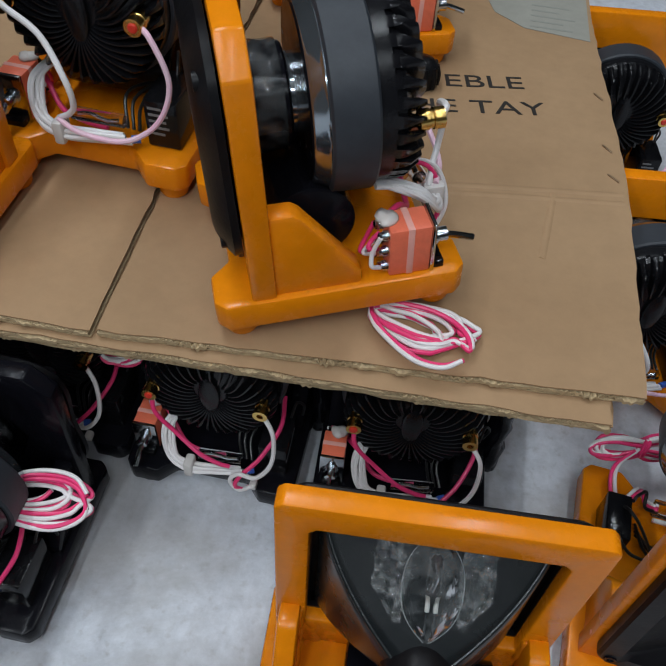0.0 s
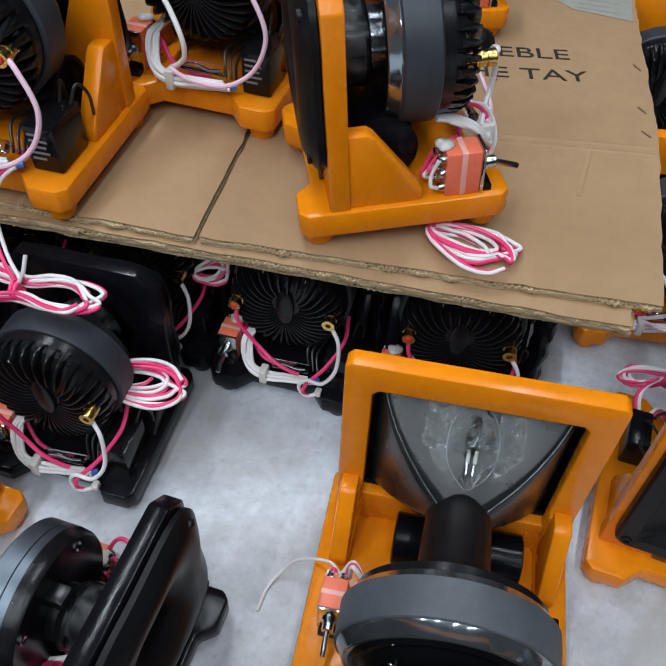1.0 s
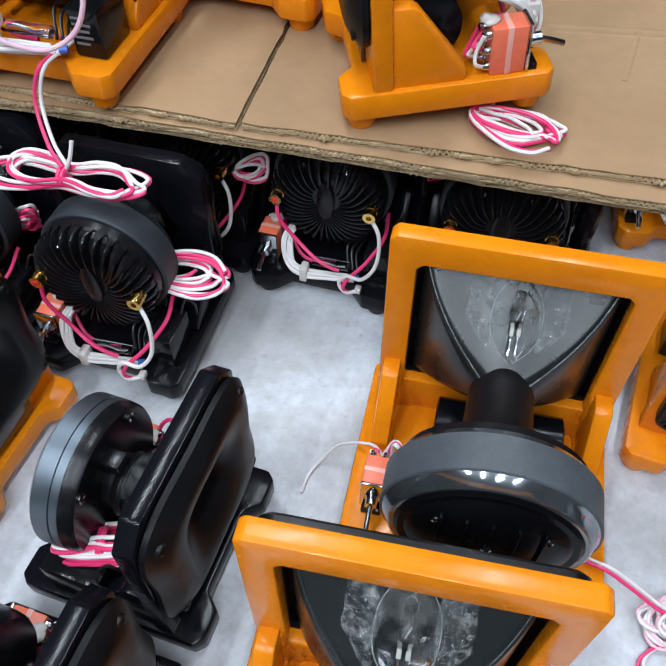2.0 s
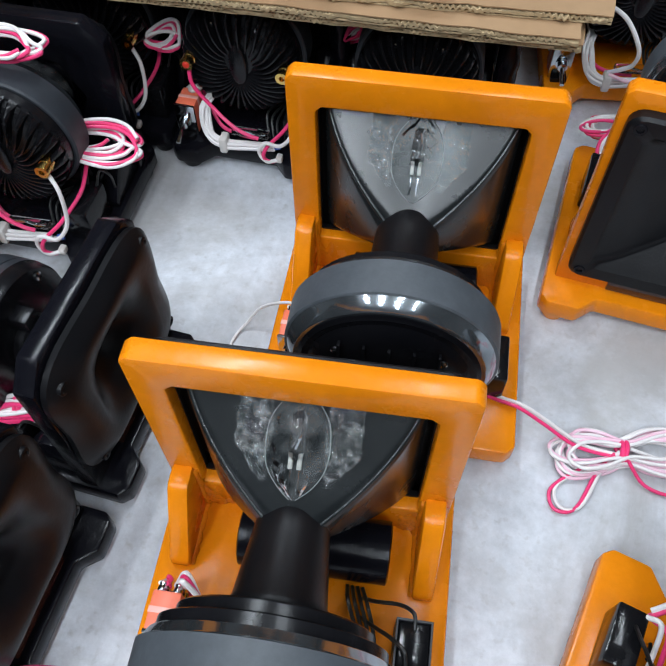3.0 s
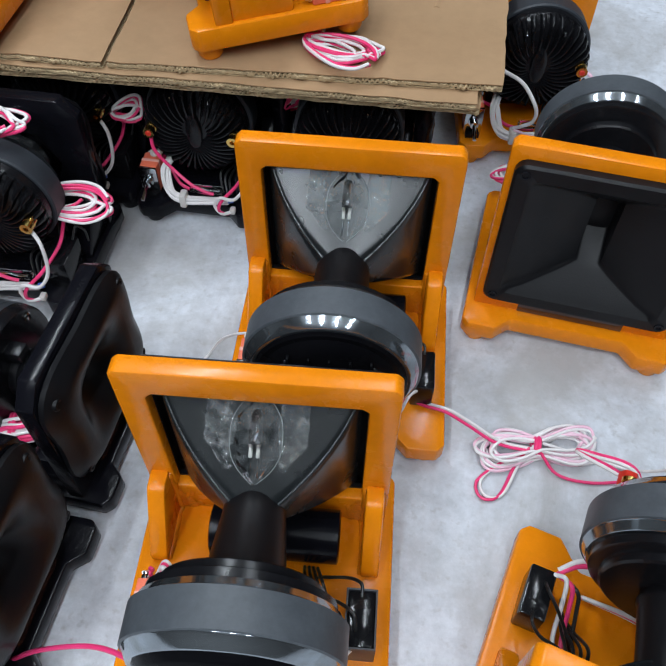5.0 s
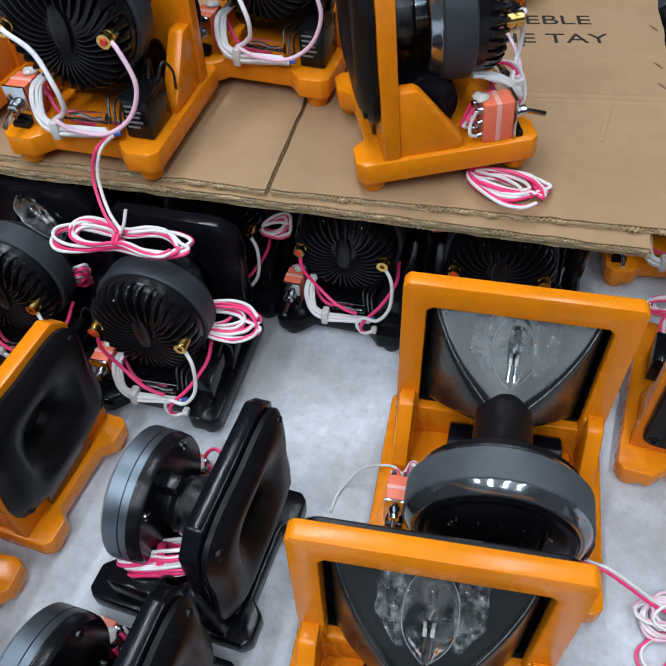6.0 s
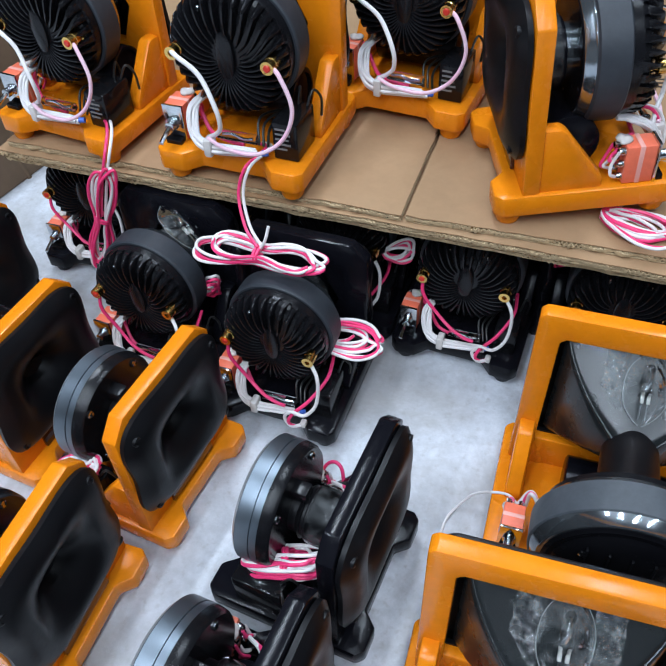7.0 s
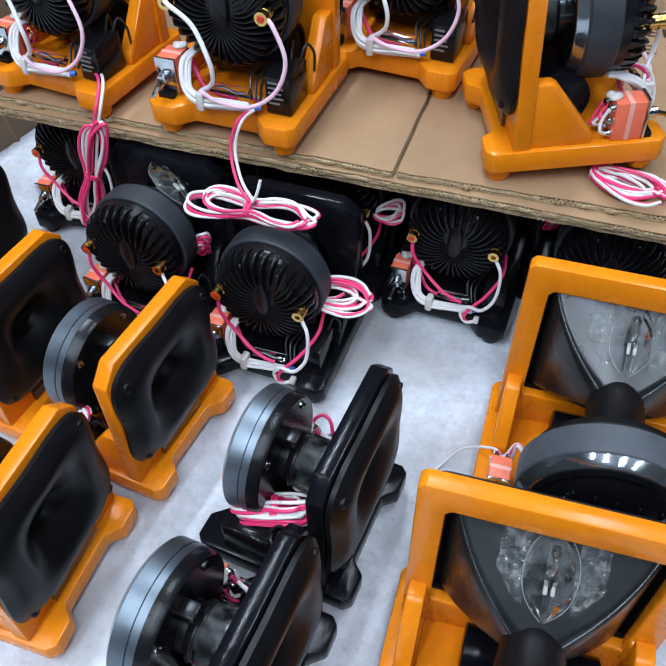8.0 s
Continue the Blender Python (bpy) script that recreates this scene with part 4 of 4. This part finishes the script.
# ---- cardboard ----
def board(parent, name, pts, z0, z1, wave=True, seed=0):
    """A corrugated sheet: two liners, and the fluting that shows at the front edge (the first two points)."""
    rnd = random.Random(seed)
    th = 0.0009
    fine = []
    n = len(pts)
    for i in range(n):
        p, q = Vector(pts[i]), Vector(pts[(i + 1) % n])
        steps = max(2, int((q - p).length / 0.012))
        nrm = Vector((q.y - p.y, p.x - q.x)).normalized()
        for k in range(steps):
            c = p.lerp(q, k / steps)
            j = 0.0015 * noise.noise(Vector((c.x * 60, c.y * 60, seed * 3.1))) + 0.0007 * rnd.uniform(-1, 1)
            fine.append((c + nrm * j)[:])
    sheet = part(name, prism(fine, "z", z1 - th, z1, 0), CARD, parent, smooth=False)
    part("lower_liner", prism(fine, "z", z0, z0 + th, 0), CARD_RAW, sheet, smooth=False)
    if wave:
        bm = bmesh.new()
        p, q = Vector(pts[0]), Vector(pts[1])
        along = (q - p)
        length = along.length
        along = along / length
        inward = Vector((-along.y, along.x))
        steps = int(length / 0.0009)
        mid, amp = (z0 + z1) / 2, (z1 - z0) / 2 - th
        prev = None
        for k in range(steps):
            d = length * k / steps
            zz = mid + amp * (0.26 + 0.7 * noise.noise(Vector((d * 25, seed, 9)))) * math.sin(2 * math.pi * d / 0.0040 + 5.5 * noise.noise(Vector((d * 40, seed, 0))))
            jut = 0.0008 + 0.0034 * noise.noise(Vector((d * 90, seed, 5)))
            a = p + along * d - inward * jut
            b = p + along * d + inward * 0.02
            t2 = 0.0009 + 0.0016 * abs(noise.noise(Vector((d * 120, seed, 2))))
            vs = [bm.verts.new((*a, zz + t2)), bm.verts.new((*b, zz + t2)), bm.verts.new((*b, zz - t2)), bm.verts.new((*a, zz - t2))]
            if prev:
                for e in range(4):
                    bm.faces.new((prev[e], prev[(e + 1) % 4], vs[(e + 1) % 4], vs[e]))
            prev = vs
        part("fluting", bm, CARD_RAW, sheet, "torn raw fluting", angle=60)
    return sheet


def words(parent, text, x, y, z, rz, size, wide=1.0, material=INK, name="lettering"):
    cu = bpy.data.curves.new("type", "FONT")
    cu.body, cu.size, cu.extrude = text, size, 0.00015
    tmp = bpy.data.objects.new("type", cu)
    scene.collection.objects.link(tmp)
    me = bpy.data.meshes.new_from_object(tmp.evaluated_get(bpy.context.evaluated_depsgraph_get()))
    bpy.data.objects.remove(tmp)
    me.materials.clear()
    me.materials.append(material)
    ob = new(name, me)
    ob.matrix_basis = pose(x, y, z, 0, 0, rz) @ Matrix.Diagonal((wide, 1, 1, 1))
    ob.parent = parent
    return ob


def cardboard():
    c = root("cardboard_sheets")
    tagged(c, "layered brown corrugated cardboard sheets lying on the black speakers", "cardboard")
    top = CARD_Z
    right = board(c, "top_sheet", [(-0.1325, 0.0810), (0.193, 0.1115), (0.189, 0.310), (0.163, 0.575), (0.150, 0.80), (-0.158, 0.80), (-0.1430, 0.237)], top - 0.0065, top, True, 1)
    board(c, "side_sheet", [(-0.548, 0.060), (-0.1365, 0.0795), (-0.1470, 0.237), (-0.163, 0.80), (-0.60, 0.80)], top - 0.0065, top, True, 2)
    board(c, "middle_sheet", [(-0.556, 0.051), (0.174, 0.093), (0.172, 0.30), (0.140, 0.79), (-0.60, 0.79)], top - 0.0135, top - 0.0070, True, 3)
    board(c, "bottom_sheet", [(-0.552, 0.054), (0.177, 0.097), (0.170, 0.30), (0.140, 0.79), (-0.60, 0.79)], top - 0.0205, top - 0.0140, True, 4)
    words(right, "EBLE", 0.0375, 0.4090, top + 0.0003, 12.5, 0.027, 1.28)
    words(right, "HE TAY", 0.0140, 0.3640, top + 0.0003, 12.5, 0.027, 1.26)
    part("dot_mark", prism([(0.0425 + 0.0016 * math.cos(k), 0.3650 + 0.0016 * math.sin(k)) for k in (0, 1.05, 2.1, 3.14, 4.19, 5.24)], "z", top + 0.0002, top + 0.0005, 0), INK, right, smooth=False)
    for x, y, a in ((0.168, 0.430, -52), (0.174, 0.355, -50), (0.178, 0.318, -44)):
        part("staple", box(-0.0055, 0.0055, -0.0007, 0.0007, 0, 0.0009, 0.0002), STEEL, right, "rusty steel staple", m=pose(x, y, top + 0.0001, 0, 0, a))
    lab = part("paper_label", prism([(0.060, 0.585), (0.070, 0.556), (0.100, 0.532), (0.162, 0.524), (0.158, 0.61), (0.055, 0.61)], "z", top + 0.0002, top + 0.0006, 0), PAPER, right, "torn grey-white paper label", smooth=False)
    bm = bmesh.new()
    for k in range(5):
        box(0.105, 0.105 + 0.045 * (0.9, 0.7, 0.95, 0.6, 0.8)[k], 0.536 + 0.011 * k, 0.5385 + 0.011 * k, top + 0.0006, top + 0.0008, 0, bm)
    part("print_block", bm, PEN, lab, "unreadable grey print", smooth=False)
    # raised folds of the upper liner
    for name, p, q in (("fold_ridge", (-0.02, 0.262), (0.185, 0.300)), ("fold_ridge", (-0.02, 0.253), (0.186, 0.290)), ("fold_ridge", (0.134, 0.288), (0.128, 0.215))):
        bm = tube([(*p, top - 0.0052), ((p[0] + q[0]) / 2, (p[1] + q[1]) / 2 + 0.001, top - 0.0050), (*q, top - 0.0052)], 0.0058, 10, 20)
        part(name, bm, CARD, right)
    return c


cardboard()


def carton(x0, x1, y0, y1, z0, z1, rz=0):
    c = root("carton")
    c.matrix_basis = pose((x0 + x1) / 2, (y0 + y1) / 2, z0, 0, 0, rz)
    w, d, h = (x1 - x0) / 2, (y1 - y0) / 2, z1 - z0
    part("box_body", box(-w, w, -d, d, 0, h, 0.004), CARTON, c)
    part("top_flap", box(-w - 0.003, w + 0.003, -d - 0.003, d + 0.003, h + 0.0005, h + 0.006, 0.002), CARTON, c)
    part("side_crease", box(w - 0.001, w + 0.002, -d * 0.98, d * 0.98, h * 0.60, h * 0.62, 0.0008), CARTON, c)
    for k, f in enumerate((-0.93, -0.72, -0.35, 0.1, 0.55)):
        ridge = [(w - 0.0012, d * f + 0.004 * math.sin(3.1 * q + k), h * q / 6) for q in range(7)]
        part("side_fold", tube(ridge, 0.0030 + 0.0006 * (k % 3), 4, 8), CARTON, c)
    tagged(c, "closed brown cardboard carton standing on the floor", "carton")


carton(-1.05, -0.700, 0.150, 0.75, 0.0, 0.24, -6)


# ---- cables ----
def strand(parent, pts, material, r=0.0017, per=5):
    return wire(parent, pts, material, r, per=per)


def cable_bundle(label, c, u, v, loops, tie=True, tails=(), seed=0, name="cable_bundle", lift=0.0020, pinch=0.72, thick=0.0015, pink=PINK_WIRE):
    """A coil of twin cable about c: u and v are its half axes; tails are (colour, points)."""
    rnd = random.Random(seed)
    b = root(name)
    b.matrix_basis = pose(*c)
    U, V = Vector(u), Vector(v)
    N = U.cross(V).normalized()
    if N.z < 0:
        N = -N
    for side, material in ((-1, WHITE_WIRE), (1, pink)):
        pts = []
        rj = random.Random(seed + 7)
        for k in range(loops):
            a1, a2 = rj.uniform(0.72, 1.08), rj.uniform(0.62, 1.12)
            sk, off = rj.uniform(-0.25, 0.25), rj.uniform(-0.12, 0.12)
            for i in range(14):
                a = 2 * math.pi * (i + 0.5) / 14 + rnd.uniform(-0.05, 0.05)
                cu, sv = math.cos(a), math.sin(a)
                squeeze = (1 - pinch) + pinch * abs(cu) if tie else 1.0
                p = U * (cu * a1 + off) + V * (sv * a2 * squeeze + sk * cu)
                if not tie:
                    fan = 0.62 + 0.46 * (k + 1) / loops
                    p = U * ((1 + cu) * fan * a1 - 1) + V * (sv * a2 * (0.35 + 0.65 * (k + 1) / loops) * (0.55 + 0.45 * (1 + cu) / 2) + sk * (1 + cu))
                p += N * (lift * (k - loops / 2) * (0.9 if i % 14 < 7 else 1.1) + 0.0008 * rnd.uniform(-1, 1))
                p += side * (-0.0007 * N + 0.0012 * N * math.cos(a * 0.5 + k) + 0.0014 * V.normalized() * math.sin(a * 0.5 + k))
                pts.append(p)
        strand(b, pts, material, thick)
    if tie:
        r = max(0.005, V.length * (1 - pinch) * 0.95)
        Un = U.normalized()
        Vn = V.normalized()
        for k in range(2):
            ring = [Un * (0.003 * k - 0.0015 + 0.0012 * math.sin(i)) + Vn * (r + 0.0016) * math.cos(2 * math.pi * i / 12) + N * (0.6 * r + lift * 1.4) * math.sin(2 * math.pi * i / 12) for i in range(13)]
            part("tie_wrap", tube(ring, 0.0017, 4, 8), PINK_WIRE, b, "pink wire wound round the coil")
    for material, pts in tails:
        strand(b, [Vector(p) - Vector(c) for p in pts], material, thick, per=8)
    tagged(b, label, "cable", "cable bundles")
    return b


W, P = WHITE_WIRE, PINK_WIRE


def twin(points, gap=(0.0017, 0.0012, 0.0)):
    g = Vector(gap)
    return [(W, [Vector(p) + g for p in points]), (P, [Vector(p) - g for p in points])]


cable_bundle("loose loops of pink and white twin cable lying on cardboard", (0.056, 0.126, 0.2015), (0.031, -0.008, 0), (0.010, 0.024, 0), 6, False,
             twin([(0.036, 0.142, 0.2), (0.040, 0.160, 0.222), (0.048, 0.184, 0.222), (0.055, 0.198, 0.240), (0.044, 0.204, 0.262), (0.020, 0.196, 0.268)]), 3, lift=0.0014)
cable_bundle("tied coil of pink and white cable hanging over cardboard edge", (-0.245, 0.014, 0.172), (0.062, 0.008, 0), (-0.004, 0.022, 0.004), 5, True,
             twin([(-0.243, 0.014, 0.180), (-0.262, 0.030, 0.186), (-0.274, 0.046, 0.206), (-0.270, 0.055, 0.228), (-0.264, 0.072, 0.233), (-0.264, 0.088, 0.232), (-0.274, 0.090, 0.232)]) + [(W, [(-0.244, 0.014, 0.176), (-0.238, 0.016, 0.187), (-0.236, 0.022, 0.199)])], 5)
cable_bundle("tied hanging coil of pink and white twin cable", (-0.431, 0.036, 0.145), (0.021, 0, 0.060), (0.018, 0.006, -0.004), 4, True,
             twin([(-0.428, 0.034, 0.150), (-0.414, 0.036, 0.196), (-0.406, 0.040, 0.222), (-0.412, 0.058, 0.234), (-0.428, 0.076, 0.233), (-0.446, 0.082, 0.232)]), 8)
cable_bundle("loops of pink and white twin cable beside a black speaker", (-0.162, 0.020, 0.092), (0.038, 0.013, -0.002), (0.004, -0.020, -0.010), 6, False, (), 11)
cable_bundle("loops of pink and white twin cable between black speakers", (-0.153, 0.136, 0.100), (0.016, 0.004, 0), (0.002, 0.010, 0.013), 4, False, (), 13)
cable_bundle("tied coil of pink and white twin cable on the floor", (0.266, -0.106, 0.008), (0.047, 0.012, 0), (-0.005, 0.022, 0.001), 8, True,
             twin([(0.264, -0.110, 0.008), (0.235, -0.110, 0.012), (0.207, -0.105, 0.026), (0.188, -0.101, 0.0335), (0.165, -0.096, 0.0325), (0.142, -0.084, 0.038)])
             + twin([(0.262, -0.108, 0.010), (0.252, -0.122, 0.006), (0.240, -0.152, 0.003), (0.226, -0.156, 0.003), (0.222, -0.142, 0.003), (0.240, -0.124, 0.006), (0.262, -0.110, 0.011)])
             + [(P, [(0.268, -0.112, 0.012), (0.284, -0.126, 0.004), (0.310, -0.128, 0.0025), (0.338, -0.122, 0.0025)]),
                (W, [(0.270, -0.104, 0.012), (0.310, -0.106, 0.004), (0.345, -0.112, 0.006), (0.366, -0.120, 0.030), (0.372, -0.150, 0.090)])], 17, lift=0.0013, thick=0.0013, pink=PALE_PINK)
cable_bundle("tied coil of pink and white twin cable on a speaker base", (0.246, 0.186, 0.046), (0.036, 0.006, 0), (0.002, 0.015, 0.007), 5, True,
             twin([(0.240, 0.180, 0.050), (0.224, 0.162, 0.046), (0.226, 0.140, 0.036), (0.236, 0.120, 0.032)]), 19)
cable_bundle("loops of pink and white twin cable between orange speakers", (-0.328, -0.182, 0.072), (0.018, 0.008, 0.002), (0.005, -0.015, 0.004), 5, False, (), 23)
cable_bundle("small loops of pink and white twin cable beside a black speaker", (-0.318, 0.034, 0.090), (0.010, 0.004, 0.004), (0.004, -0.008, 0.016), 4, False, (), 29)
cable_bundle("bunched pink and white twin cable under a black speaker's driver", (-0.130, -0.196, 0.068), (0.030, 0.008, 0.006), (0.004, -0.013, 0.012), 9, True, (), 31, pinch=0.35)
cable_bundle("bunched pink and white twin cable under a black speaker's driver", (-0.136, -0.340, 0.064), (0.030, 0.008, 0.006), (0.004, -0.013, 0.012), 9, True, (), 37, pinch=0.35)


def loose_wire(label, pts, material, r=0.0012):
    w = part("loose_wire", tube(pts, r, 10, 8), material)
    tagged(w, label, "wire")


loose_wire("thin white wire curving up from the floor", [(-0.034, -0.095, 0.0014), (-0.033, -0.078, 0.002), (-0.027, -0.065, 0.005), (-0.014, -0.057, 0.022), (0.010, -0.060, 0.040), (0.022, -0.070, 0.046)], W)
loose_wire("pink wire running to a red terminal cap", [(-0.120, -0.352, 0.002), (-0.095, -0.347, 0.012), (-0.058, -0.340, 0.050), (-0.012, -0.338, 0.088), (0.020, -0.345, 0.112), (0.032, -0.352, 0.120)], P, 0.0017)
loose_wire("pink wire looping up behind a black speaker's throat", [(-0.143, -0.116, 0.030), (-0.141, -0.100, 0.050), (-0.133, -0.095, 0.060), (-0.123, -0.099, 0.057), (-0.117, -0.112, 0.030)], P, 0.0016)
cable_bundle("small loops of pink and white twin cable between black speakers", (0.000, 0.178, 0.104), (0.008, 0.004, 0.003), (0.003, -0.006, 0.016), 3, False, (), 41)


# ---- rubber knob on the cardboard ----
def rubber_knob(x, y, z):
    k = root("rubber_knob")
    k.matrix_basis = pose(x, y, z)
    bm = lathe([(0.0, 0.011), (0.004, 0.0135), (0.012, 0.0140), (0.019, 0.0125), (0.024, 0.0085), (0.026, 0.002)], 0, 0, 28, axis="z")
    for v in bm.verts:
        f = 1 + 0.10 * noise.noise(v.co * 130 + Vector((3, 1, 2)))
        v.co.x, v.co.y = v.co.x * f, v.co.y * f
    part("knob_body", bm, BLACK_MATT, k)
    for j in range(10):
        a = 2 * math.pi * j / 10
        part("grip", tube([(0.0132 * math.cos(a), 0.0132 * math.sin(a), 0.003), (0.0138 * math.cos(a), 0.0138 * math.sin(a), 0.012), (0.0115 * math.cos(a), 0.0115 * math.sin(a), 0.020)], 0.0022, 3, 7), BLACK_MATT, k)
    tagged(k, "lumpy black rubber knob lying on the cardboard", "knob")


rubber_knob(0.018, 0.405, CARD_Z)


# ---- crinkled black wrapping between the black speakers ----
def wrapped_roll(x, y, h, r, seed):
    bm = lathe([(0.0, r * 0.9), *[(h * k / 24, r) for k in range(1, 24)], (h, r * 0.7)], 0, 0, 26, axis="z")
    for v in bm.verts:
        f = 1 + 0.30 * noise.noise(Vector((v.co.x * 120 + seed, v.co.y * 120, v.co.z * 85))) + 0.14 * noise.noise(Vector((v.co.x * 320, v.co.y * 320 + seed, v.co.z * 240)))
        v.co.x, v.co.y = v.co.x * f, v.co.y * f
    ob = part("plastic_roll", bm, BLACK_GLOSS, angle=180, m=pose(x, y, 0))
    tagged(ob, "crinkled glossy black plastic roll standing between black speakers", "plastic wrap", "plastic rolls")


for x, y, h, r, seed in ((-0.010, 0.176, 0.150, 0.0085, 1), (0.132, 0.172, 0.150, 0.0090, 2), (-0.160, 0.195, 0.150, 0.0085, 3), (-0.288, 0.050, 0.140, 0.0080, 4)):
    wrapped_roll(x, y, h, r, seed)


def loose_lamp(m):
    h = root("bagged_lamp")
    h.matrix_basis = m
    lamp_bag(h)
    tagged(h, "small two-pin lamp in a clear plastic bag beside a driver", "lamp", "bagged lamps")


loose_lamp(pose(-0.345, 0.042, 0.150, 18, 25, 72) @ Matrix.Scale(1.15, 4))
